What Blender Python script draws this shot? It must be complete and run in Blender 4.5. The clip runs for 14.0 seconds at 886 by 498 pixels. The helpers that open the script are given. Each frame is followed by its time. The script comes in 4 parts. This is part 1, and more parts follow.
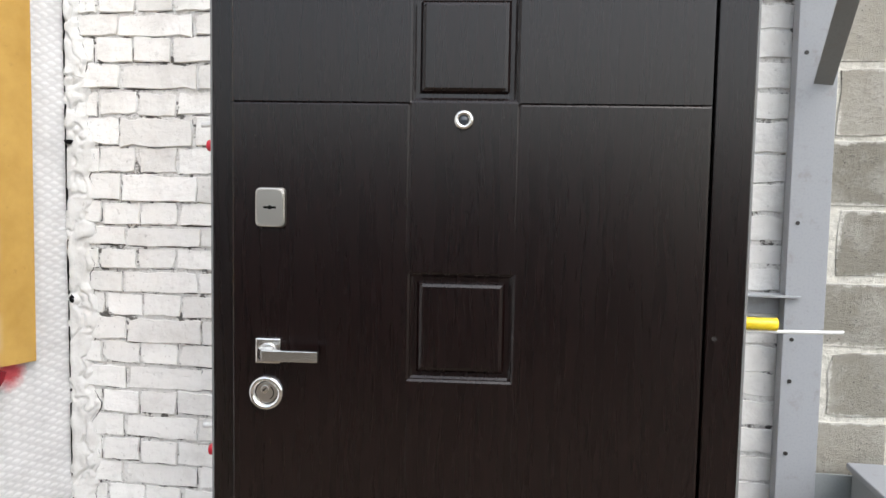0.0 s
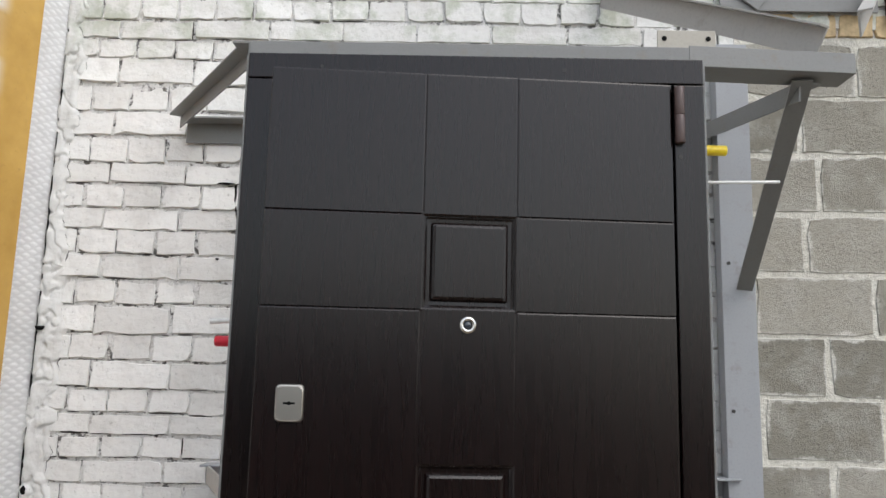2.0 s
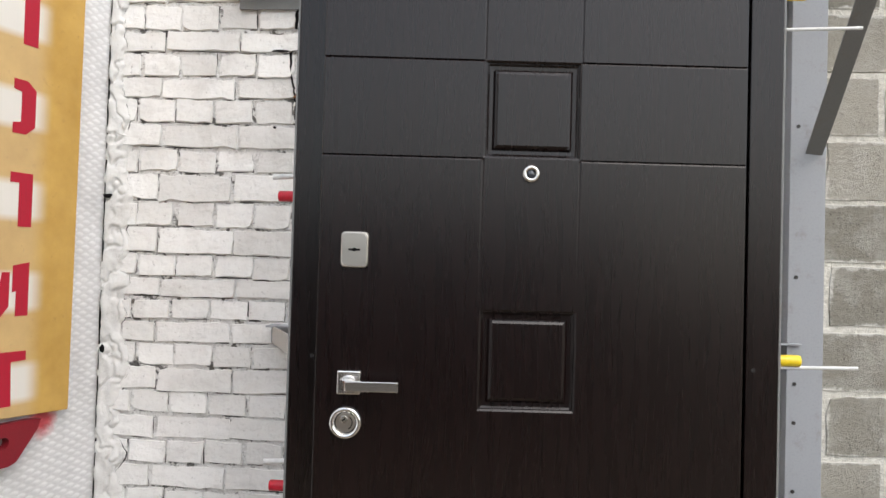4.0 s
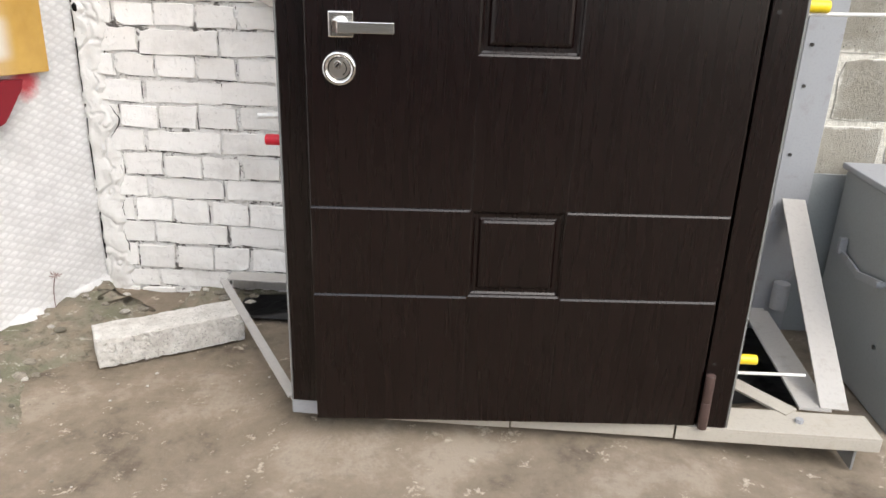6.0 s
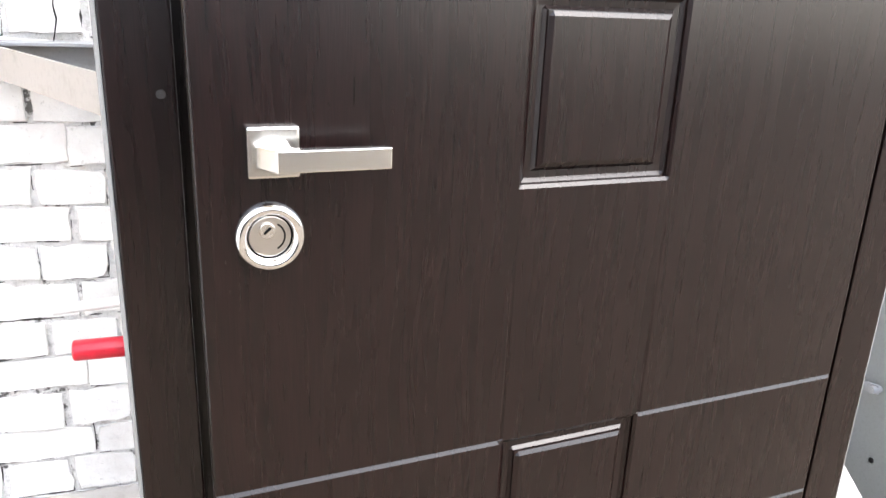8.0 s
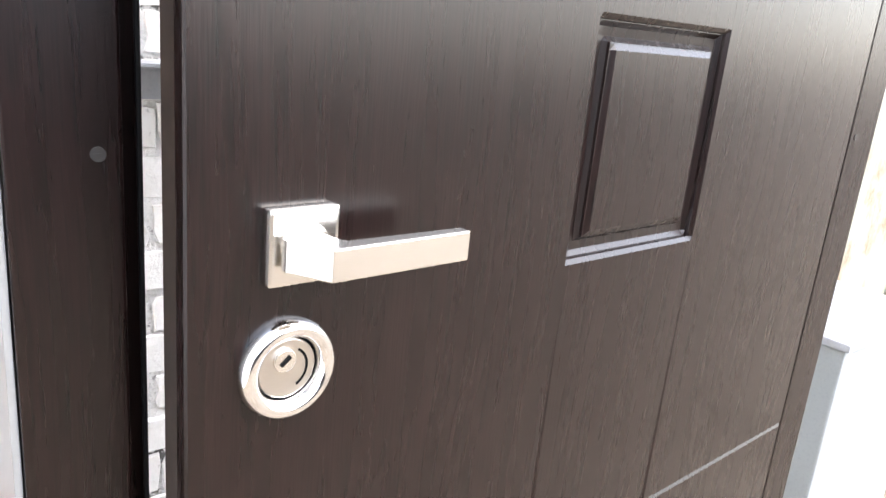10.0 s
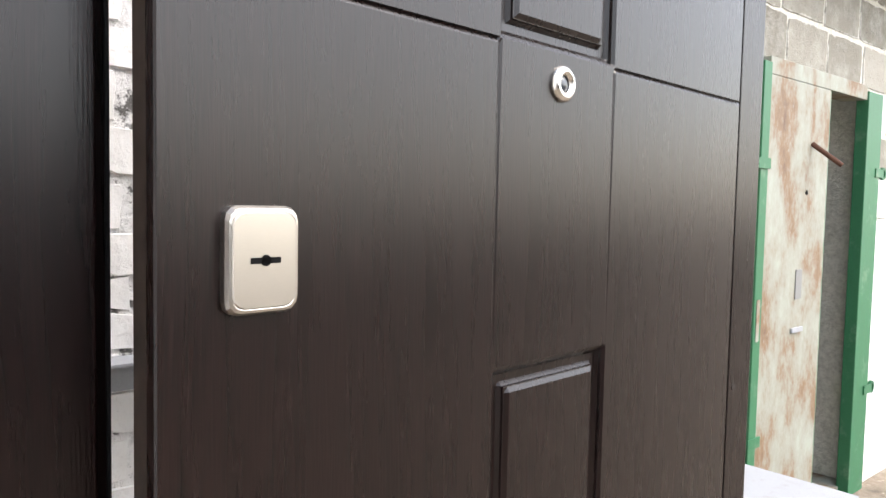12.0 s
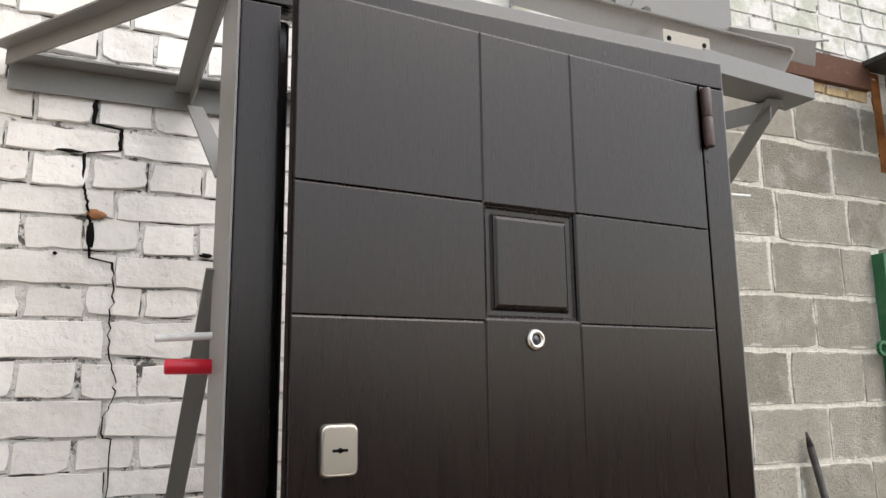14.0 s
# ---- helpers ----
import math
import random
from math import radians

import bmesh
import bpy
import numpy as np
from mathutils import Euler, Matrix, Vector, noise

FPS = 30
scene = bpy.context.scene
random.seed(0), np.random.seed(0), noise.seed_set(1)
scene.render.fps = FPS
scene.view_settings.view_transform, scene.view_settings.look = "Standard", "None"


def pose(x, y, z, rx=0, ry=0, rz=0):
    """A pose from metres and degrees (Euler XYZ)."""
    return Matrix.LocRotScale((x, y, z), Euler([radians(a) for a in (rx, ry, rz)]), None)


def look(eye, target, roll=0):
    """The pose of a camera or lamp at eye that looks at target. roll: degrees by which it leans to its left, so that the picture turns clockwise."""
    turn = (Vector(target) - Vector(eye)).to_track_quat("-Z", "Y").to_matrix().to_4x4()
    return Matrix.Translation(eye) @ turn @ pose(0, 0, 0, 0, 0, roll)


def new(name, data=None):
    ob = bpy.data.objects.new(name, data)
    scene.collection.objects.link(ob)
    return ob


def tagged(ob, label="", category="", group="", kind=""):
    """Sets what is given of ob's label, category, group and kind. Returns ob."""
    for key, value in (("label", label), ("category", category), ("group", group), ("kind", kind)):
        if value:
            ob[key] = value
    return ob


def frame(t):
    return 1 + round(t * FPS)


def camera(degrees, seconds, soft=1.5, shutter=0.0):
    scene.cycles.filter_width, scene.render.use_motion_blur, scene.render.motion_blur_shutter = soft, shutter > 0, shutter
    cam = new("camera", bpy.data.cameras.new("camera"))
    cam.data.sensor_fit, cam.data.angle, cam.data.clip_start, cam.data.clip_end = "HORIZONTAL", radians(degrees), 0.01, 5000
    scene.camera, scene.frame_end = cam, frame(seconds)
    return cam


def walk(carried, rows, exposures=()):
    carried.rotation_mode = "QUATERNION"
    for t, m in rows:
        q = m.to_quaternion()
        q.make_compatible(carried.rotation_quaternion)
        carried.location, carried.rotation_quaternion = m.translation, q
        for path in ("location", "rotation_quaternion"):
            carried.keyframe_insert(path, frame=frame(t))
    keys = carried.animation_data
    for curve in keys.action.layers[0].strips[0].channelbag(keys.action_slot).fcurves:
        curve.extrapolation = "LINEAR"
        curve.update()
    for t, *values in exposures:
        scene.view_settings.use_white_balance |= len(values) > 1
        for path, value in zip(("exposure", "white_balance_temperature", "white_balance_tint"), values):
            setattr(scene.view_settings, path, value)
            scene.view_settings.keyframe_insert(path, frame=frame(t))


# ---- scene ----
# ---------------------------------------------------------------- camera
PATH = [
    (0.0, pose(0.7091, -1.4984, 1.3487, 85.69, -1.02, 8.38)),
    (0.5, pose(0.6309, -1.5872, 1.3674, 90.25, -0.01, 4.62)),
    (1.0, pose(0.5484, -1.6542, 1.3849, 93.57, 0.34, 0.88)),
    (1.5, pose(0.5209, -1.6847, 1.3993, 97.19, -0.19, 0.39)),
    (2.0, pose(0.5058, -1.6996, 1.3982, 98.83, -1.38, 0.88)),
    (4.5, pose(0.4715, -1.6739, 1.2460, 86.32, -1.24, 4.68)),
    (5.0, pose(0.4710, -1.6621, 1.2166, 79.68, -1.07, 4.60)),
    (5.5, pose(0.4704, -1.6506, 1.1818, 72.65, -1.10, 4.69)),
    (6.0, pose(0.4638, -1.6143, 1.1610, 68.71, -1.76, 4.14)),
    (6.5, pose(0.4421, -1.4082, 1.1485, 68.26, -0.21, 2.26)),
    (7.0, pose(0.3886, -1.2067, 1.1537, 68.97, -0.52, -1.65)),
    (7.5, pose(0.2092, -0.9981, 1.1730, 71.18, -1.30, -10.00)),
    (10.0, pose(-0.0558, -0.4958, 1.1669, 73.69, -5.25, -36.17)),
    (10.5, pose(-0.0854, -0.5101, 1.2201, 77.00, -4.16, -39.65)),
    (11.0, pose(-0.0962, -0.5266, 1.2781, 80.12, -3.90, -41.28)),
    (11.5, pose(-0.0993, -0.5430, 1.3261, 83.82, -2.35, -41.42)),
    (12.0, pose(-0.1069, -0.5770, 1.3571, 86.52, -1.19, -41.39)),
    (12.5, pose(-0.1154, -0.6739, 1.4031, 89.80, 0.43, -40.56)),
    (13.0, pose(-0.0992, -0.8587, 1.4198, 94.86, 0.26, -33.72)),
    (13.5, pose(-0.1217, -1.0318, 1.4207, 97.79, 1.10, -26.96)),
    (14.0, pose(-0.1801, -1.2244, 1.4078, 100.29, 0.70, -24.09)),
]
cam = camera(60.87, 14.0)
walk(cam, PATH, exposures=[(0.0, 1.08, 6450, 9), (0.5, 0.87, 6450, 9), (1.0, 0.91, 6430, 9), (2.0, 0.59, 6430, 9), (4.5, 0.97, 6650, 10), (5.0, 1.11, 6700, 10), (6.0, 1.23, 6740, 10), (7.0, 2.02, 6600, 10), (7.5, 2.28, 6500, 11), (10.0, 2.81, 6300, 12), (11.0, 2.57, 6350, 12), (12.0, 1.90, 6600, 12), (12.5, 1.71, 6650, 11), (13.0, 1.61, 6650, 11), (13.5, 1.25, 6750, 10), (14.0, 0.89, 6800, 11)])

# ---------------------------------------------------------------- daylight
world = bpy.data.worlds.new("overcast_sky")
scene.world = world
world.use_nodes = True
wn = world.node_tree.nodes
sky = wn.new("ShaderNodeTexSky")
sky.sky_type = "NISHITA"
sky.sun_disc = False
sky.sun_elevation = radians(50)
sky.sun_rotation = radians(140)
sky.dust_density = 2.0
sky.air_density = 1.2
wn["Background"].inputs["Strength"].default_value = 0.15
cloud = wn.new("ShaderNodeHueSaturation")
cloud.inputs["Saturation"].default_value = 0.50
world.node_tree.links.new(sky.outputs["Color"], cloud.inputs["Color"])
# thick cloud is brighter overhead than at the horizon
upward = wn.new("ShaderNodeTexCoord")
height = wn.new("ShaderNodeSeparateXYZ")
brighter = wn.new("ShaderNodeMath")
brighter.operation = "MULTIPLY_ADD"
brighter.inputs[1].default_value = 0.50
brighter.inputs[2].default_value = 0.98
scaled = wn.new("ShaderNodeVectorMath")
scaled.operation = "SCALE"
world.node_tree.links.new(upward.outputs["Generated"], height.inputs["Vector"])
world.node_tree.links.new(height.outputs["Z"], brighter.inputs[0])
world.node_tree.links.new(brighter.outputs[0], scaled.inputs["Scale"])
world.node_tree.links.new(cloud.outputs["Color"], scaled.inputs[0])
world.node_tree.links.new(scaled.outputs["Vector"], wn["Background"].inputs["Color"])

sun_data = bpy.data.lights.new("sun", "SUN")
sun_data.energy = 0.30
sun_data.angle = radians(40)
sun_data.color = (1.0, 0.975, 0.94)
sun = new("sun", sun_data)
sun.matrix_world = look((0.3 + 2.9, 0.3 - 3.45, 0.8 + 5.37), (0.3, 0.3, 0.8))


# ---------------------------------------------------------------- materials
def mat(name, rough=0.6, metal=0.0, spec=0.5):
    m = bpy.data.materials.new(name)
    m.use_nodes = True
    b = m.node_tree.nodes["Principled BSDF"]
    b.inputs["Roughness"].default_value = rough
    b.inputs["Metallic"].default_value = metal
    b.inputs["Specular IOR Level"].default_value = spec
    return m, m.node_tree, b


def node(nt, kind, **vals):
    n = nt.nodes.new(kind)
    for k, val in vals.items():
        n.inputs[k.replace("_", " ")].default_value = val
    return n


def coords(nt, scale=(1, 1, 1), which="Object"):
    tc = nt.nodes.new("ShaderNodeTexCoord")
    mp = nt.nodes.new("ShaderNodeMapping")
    mp.inputs["Scale"].default_value = scale
    nt.links.new(tc.outputs[which], mp.inputs["Vector"])
    return mp.outputs["Vector"]


def world_coords(nt, scale=(1, 1, 1)):
    g = nt.nodes.new("ShaderNodeNewGeometry")
    mp = nt.nodes.new("ShaderNodeMapping")
    mp.inputs["Scale"].default_value = scale
    nt.links.new(g.outputs["Position"], mp.inputs["Vector"])
    return mp.outputs["Vector"]


def noise_tex(nt, vec, scale, detail=5.0, rough=0.6):
    n = node(nt, "ShaderNodeTexNoise", Scale=scale, Detail=detail, Roughness=rough)
    nt.links.new(vec, n.inputs["Vector"])
    return n.outputs["Fac"]


def ramp(nt, fac, stops):
    r = nt.nodes.new("ShaderNodeValToRGB")
    e = r.color_ramp.elements
    while len(e) < len(stops):
        e.new(0.5)
    for el, (p, c) in zip(e, stops):
        el.position = p
        el.color = (*c, 1) if len(c) == 3 else c
    nt.links.new(fac, r.inputs["Fac"])
    return r.outputs["Color"]


def mix(nt, fac, a, b, mode="MIX"):
    n = nt.nodes.new("ShaderNodeMix")
    n.data_type, n.blend_type = "RGBA", mode
    for sock, val in ((n.inputs["Factor"], fac), (n.inputs["A"], a), (n.inputs["B"], b)):
        if isinstance(val, (int, float)):
            sock.default_value = val
        elif isinstance(val, tuple):
            sock.default_value = (*val, 1)
        else:
            nt.links.new(val, sock)
    return n.outputs["Result"]


def bump(nt, b, height, strength, dist=0.01):
    n = node(nt, "ShaderNodeBump", Strength=strength, Distance=dist)
    nt.links.new(height, n.inputs["Height"])
    nt.links.new(n.outputs["Normal"], b.inputs["Normal"])


def grey(a):
    return (a, a, a)


def wood_material():
    m, nt, b = mat("dark_wenge_film", 0.30, 0, 0.42)
    sway = node(nt, "ShaderNodeTexNoise", Scale=5.0, Detail=2.0)
    nt.links.new(coords(nt, (1, 1, 0.35)), sway.inputs["Vector"])

    def grain(stretch, amount):
        add = nt.nodes.new("ShaderNodeVectorMath")
        add.operation = "MULTIPLY_ADD"
        nt.links.new(sway.outputs["Color"], add.inputs[0])
        add.inputs[1].default_value = (amount, amount, 0)
        nt.links.new(coords(nt, (1, 1, stretch)), add.inputs[2])
        return add.outputs["Vector"]
    fine = noise_tex(nt, grain(0.025, 0.03), 620, 2, 0.55)
    broad = noise_tex(nt, grain(0.04, 0.07), 55, 5, 0.65)
    c = ramp(nt, broad, [(0.3, (0.0037, 0.0009, 0.0008)), (0.7, (0.0060, 0.0016, 0.0014))])
    # dark pores and thin paler threads along the grain
    pores = ramp(nt, fine, [(0.34, grey(0.28)), (0.50, grey(1.0))])
    c = mix(nt, 1.0, c, pores, "MULTIPLY")
    c = mix(nt, ramp(nt, fine, [(0.51, grey(0.0)), (0.70, grey(0.60))]), c, (0.0094, 0.0038, 0.0033))
    thread = noise_tex(nt, grain(0.045, 0.04), 430, 2, 0.5)
    c = mix(nt, ramp(nt, thread, [(0.60, grey(0.0)), (0.76, grey(0.35))]), c, (0.0200, 0.0100, 0.0088))
    nt.links.new(c, b.inputs["Base Color"])
    r = ramp(nt, broad, [(0.3, grey(0.26)), (0.7, grey(0.29))])
    nt.links.new(r, b.inputs["Roughness"])
    bump(nt, b, mix(nt, 0.4, fine, thread), 0.22, 0.0008)
    return m


def painted_brick_material():
    m, nt, b = mat("white_painted_brick", 0.8, 0, 0.25)
    v = world_coords(nt)
    big = noise_tex(nt, v, 5, 6, 0.65)
    small = noise_tex(nt, v, 60, 6, 0.7)
    oi = nt.nodes.new("ShaderNodeObjectInfo")
    tone = ramp(nt, oi.outputs["Random"], [(0.0, (0.69, 0.680, 0.655)), (0.5, (0.76, 0.750, 0.725)), (1.0, (0.83, 0.822, 0.797))])
    dirt = ramp(nt, small, [(0.31, grey(0.8)), (0.39, grey(0.0))])
    c = mix(nt, mix(nt, 0.25, dirt, grey(0.0)), tone, (0.36, 0.345, 0.325))
    stain = ramp(nt, big, [(0.50, grey(0.0)), (0.72, grey(0.55))])
    c = mix(nt, stain, c, (0.50, 0.48, 0.45))
    # greenish damp stains on the highest courses
    high = nt.nodes.new("ShaderNodeSeparateXYZ")
    nt.links.new(v, high.inputs["Vector"])
    damp = node(nt, "ShaderNodeMapRange")
    damp.inputs["From Min"].default_value = 2.36
    damp.inputs["From Max"].default_value = 2.60
    nt.links.new(high.outputs["Z"], damp.inputs["Value"])
    moss = mix(nt, 1.0, damp.outputs["Result"], ramp(nt, noise_tex(nt, v, 7, 5, 0.7), [(0.46, grey(0.0)), (0.62, grey(0.75))]), "MULTIPLY")
    c = mix(nt, moss, c, (0.40, 0.43, 0.34))
    nt.links.new(c, b.inputs["Base Color"])
    lump = noise_tex(nt, v, 24, 5, 0.6)
    bump(nt, b, mix(nt, 0.15, lump, small), 0.6, 0.012)
    return m


def mortar_material():
    m, nt, b = mat("whitewashed_mortar", 0.9, 0, 0.2)
    v = world_coords(nt)
    small = noise_tex(nt, v, 45, 7, 0.7)
    open_joint = noise_tex(nt, v, 17, 5, 0.7)
    c = ramp(nt, small, [(0.32, (0.46, 0.45, 0.43)), (0.50, (0.72, 0.71, 0.69))])
    c = mix(nt, ramp(nt, open_joint, [(0.385, grey(0.92)), (0.435, grey(0.0))]), c, (0.09, 0.085, 0.078))
    nt.links.new(c, b.inputs["Base Color"])
    bump(nt, b, mix(nt, 0.5, open_joint, small), 1.0, 0.02)
    return m


def block_material():
    m, nt, b = mat("grey_cinder_block", 0.95, 0, 0.2)
    v = world_coords(nt)
    fine = noise_tex(nt, v, 60, 8, 0.75)
    big = noise_tex(nt, v, 9, 6, 0.65)
    oi = nt.nodes.new("ShaderNodeObjectInfo")
    tone = ramp(nt, oi.outputs["Random"], [(0.0, (0.255, 0.238, 0.198)), (1.0, (0.41, 0.384, 0.325))])
    c = mix(nt, ramp(nt, big, [(0.46, grey(0)), (0.66, grey(0.65))]), tone, (0.45, 0.43, 0.38))
    c = mix(nt, ramp(nt, fine, [(0.55, grey(0)), (0.68, grey(0.5))]), c, (0.13, 0.125, 0.115))
    pit = node(nt, "ShaderNodeTexVoronoi", Scale=70.0)
    nt.links.new(v, pit.inputs["Vector"])
    holes = ramp(nt, pit.outputs["Distance"], [(0.10, grey(1.0)), (0.18, grey(0.0))])
    patch = ramp(nt, noise_tex(nt, v, 16, 4, 0.6), [(0.48, grey(0)), (0.58, grey(0.8))])
    c = mix(nt, mix(nt, 1.0, holes, patch, "MULTIPLY"), c, (0.045, 0.043, 0.04))
    # pale mortar smeared over the rim
    sep = nt.nodes.new("ShaderNodeSeparateXYZ")
    nt.links.new(coords(nt, which="Generated"), sep.inputs["Vector"])

    def calc(op, a, b2):
        n = nt.nodes.new("ShaderNodeMath")
        n.operation = op
        for sock, val in zip(n.inputs, (a, b2)):
            if isinstance(val, float):
                sock.default_value = val
            else:
                nt.links.new(val, sock)
        return n.outputs[0]
    ax = calc("MULTIPLY", calc("ABSOLUTE", calc("SUBTRACT", sep.outputs["X"], 0.5), 0.0), 2.0)
    az = calc("MULTIPLY", calc("ABSOLUTE", calc("SUBTRACT", sep.outputs["Z"], 0.5), 0.0), 2.0)
    ax = calc("ADD", calc("MULTIPLY", ax, 0.5), 0.5)
    rim = calc("ADD", calc("MAXIMUM", ax, calc("ADD", calc("MULTIPLY", az, 0.3), 0.7)), calc("MULTIPLY", noise_tex(nt, v, 11, 8, 0.75), 0.22))
    edge = node(nt, "ShaderNodeMapRange")
    edge.inputs["From Min"].default_value = 1.082
    edge.inputs["From Max"].default_value = 1.105
    nt.links.new(rim, edge.inputs["Value"])
    c = mix(nt, edge.outputs["Result"], c, (0.62, 0.60, 0.545))
    nt.links.new(c, b.inputs["Base Color"])
    bump(nt, b, fine, 0.9, 0.010)
    return m


def block_mortar_material():
    m, nt, b = mat("pale_block_mortar", 0.9, 0, 0.2)
    v = world_coords(nt)
    n = noise_tex(nt, v, 40, 6, 0.7)
    c = ramp(nt, n, [(0.3, (0.52, 0.50, 0.435)), (0.6, (0.76, 0.735, 0.655))])
    nt.links.new(c, b.inputs["Base Color"])
    bump(nt, b, n, 0.9, 0.015)
    return m


def ground_material():
    m, nt, b = mat("dusty_packed_ground", 0.92, 0, 0.25)
    v = world_coords(nt)
    big = noise_tex(nt, v, 3.4, 7, 0.68)
    mid = noise_tex(nt, v, 13, 8, 0.74)
    fine = noise_tex(nt, v, 90, 6, 0.7)
    c = ramp(nt, big, [(0.36, (0.118, 0.095, 0.071)), (0.46, (0.200, 0.164, 0.122)), (0.54, (0.238, 0.194, 0.146)), (0.62, (0.305, 0.256, 0.200))])
    c = mix(nt, ramp(nt, mid, [(0.54, grey(0)), (0.74, grey(0.6))]), c, (0.125, 0.105, 0.083))
    c = mix(nt, ramp(nt, mid, [(0.36, grey(0.95)), (0.41, grey(0))]), c, (0.45, 0.39, 0.31))
    c = mix(nt, ramp(nt, fine, [(0.62, grey(0)), (0.74, grey(0.4))]), c, (0.42, 0.38, 0.32))
    nt.links.new(c, b.inputs["Base Color"])
    bump(nt, b, mid, 0.6, 0.02)
    return m


def concrete_material(name, lo, hi, pits=0.0):
    m, nt, b = mat(name, 0.92, 0, 0.2)
    v = world_coords(nt)
    n = noise_tex(nt, v, 19, 9, 0.75)
    f = noise_tex(nt, v, 110, 6, 0.75)
    c = ramp(nt, n, [(0.3, lo), (0.68, hi)])
    c = mix(nt, ramp(nt, f, [(0.3, grey(0.8)), (0.42, grey(0))]), c, tuple(0.5 * x for x in lo))
    if pits:
        pore = node(nt, "ShaderNodeTexVoronoi", Scale=120.0)
        nt.links.new(v, pore.inputs["Vector"])
        hole = ramp(nt, pore.outputs["Distance"], [(0.16, grey(pits)), (0.30, grey(0.0))])
        where = ramp(nt, noise_tex(nt, v, 30, 4, 0.6), [(0.45, grey(0.0)), (0.55, grey(1.0))])
        c = mix(nt, mix(nt, 1.0, hole, where, "MULTIPLY"), c, tuple(0.45 * x for x in lo))
    nt.links.new(c, b.inputs["Base Color"])
    bump(nt, b, f, 0.9, 0.008)
    return m


def crumb_material():
    m, nt, b = mat("loose_mortar_crumbs", 0.95, 0, 0.2)
    g = nt.nodes.new("ShaderNodeNewGeometry")
    c = ramp(nt, g.outputs["Random Per Island"], [(0.0, (0.15, 0.135, 0.105)), (0.6, (0.29, 0.26, 0.21)), (1.0, (0.60, 0.57, 0.52))])
    f = noise_tex(nt, world_coords(nt), 140, 6, 0.7)
    c = mix(nt, ramp(nt, f, [(0.35, grey(0.6)), (0.5, grey(0))]), c, (0.07, 0.066, 0.05))
    nt.links.new(c, b.inputs["Base Color"])
    bump(nt, b, f, 0.9, 0.006)
    return m


def paint_material(name, col, rough=0.5, wear=(0.25, 0.23, 0.21), amount=0.35, scale=18, metal=0.0):
    m, nt, b = mat(name, rough, metal, 0.4)
    v = world_coords(nt)
    n = noise_tex(nt, v, scale, 7, 0.7)
    f = noise_tex(nt, v, scale * 9, 4, 0.6)
    c = mix(nt, ramp(nt, n, [(0.56, grey(0)), (0.72, grey(amount))]), col, wear)
    c = mix(nt, ramp(nt, f, [(0.3, grey(0.3)), (0.5, grey(0))]), c, tuple(0.7 * x for x in col))
    nt.links.new(c, b.inputs["Base Color"])
    bump(nt, b, f, 0.15, 0.002)
    return m


def rusty_white_material():
    m, nt, b = mat("rusty_white_sheet", 0.6, 0, 0.4)
    v = world_coords(nt, (1, 1, 0.55))
    n = noise_tex(nt, v, 7, 9, 0.72)
    f = noise_tex(nt, v, 40, 6, 0.7)
    c = ramp(nt, n, [(0.34, (0.31, 0.33, 0.28)), (0.49, (0.26, 0.25, 0.20)), (0.60, (0.20, 0.125, 0.07)), (0.74, (0.10, 0.06, 0.04))])
    c = mix(nt, ramp(nt, f, [(0.55, grey(0)), (0.7, grey(0.5))]), c, (0.34, 0.33, 0.28))
    nt.links.new(c, b.inputs["Base Color"])
    bump(nt, b, f, 0.3, 0.003)
    return m


def plain(name, col, rough=0.5, metal=0.0, spec=0.5, var=0.12, scale=60):
    m, nt, b = mat(name, rough, metal, spec)
    n = noise_tex(nt, coords(nt), scale, 5, 0.6)
    c = ramp(nt, n, [(0.3, tuple(x * (1 - var) for x in col)), (0.7, tuple(min(1, x * (1 + var)) for x in col))])
    nt.links.new(c, b.inputs["Base Color"])
    return m


def satin_metal(name, col, rough):
    m, nt, b = mat(name, rough, 1.0, 0.5)
    n = noise_tex(nt, coords(nt, (1, 1, 6)), 240, 3, 0.5)
    c = ramp(nt, n, [(0.3, tuple(0.97 * x for x in col)), (0.7, col)])
    nt.links.new(c, b.inputs["Base Color"])
    r = ramp(nt, n, [(0.3, grey(rough * 0.95)), (0.7, grey(rough * 1.05))])
    nt.links.new(r, b.inputs["Roughness"])
    return m


WOOD = wood_material()
CRUMBS = crumb_material()
BRICK = painted_brick_material()
# near-black for the shade inside open joints and creases
JOINT_SHADE = plain("joint_shade", (0.045, 0.042, 0.038), 0.95, 0, 0.1)
MORTAR = mortar_material()
BLOCK = block_material()
BLOCK_MORTAR = block_mortar_material()
GROUND = ground_material()
def ledge_material():
    m, nt, b = mat("worn_mossy_concrete", 0.95, 0, 0.2)
    v = world_coords(nt)
    big = noise_tex(nt, v, 8, 6, 0.65)
    mid = noise_tex(nt, v, 26, 8, 0.72)
    c = ramp(nt, big, [(0.36, (0.275, 0.230, 0.172)), (0.48, (0.235, 0.207, 0.158)), (0.60, (0.180, 0.176, 0.122))])
    c = mix(nt, ramp(nt, mid, [(0.34, grey(0.85)), (0.46, grey(0.0))]), c, (0.115, 0.10, 0.075))
    c = mix(nt, ramp(nt, mid, [(0.57, grey(0.0)), (0.66, grey(0.9))]), c, (0.50, 0.47, 0.40))
    nt.links.new(c, b.inputs["Base Color"])
    bump(nt, b, mid, 0.8, 0.02)
    return m


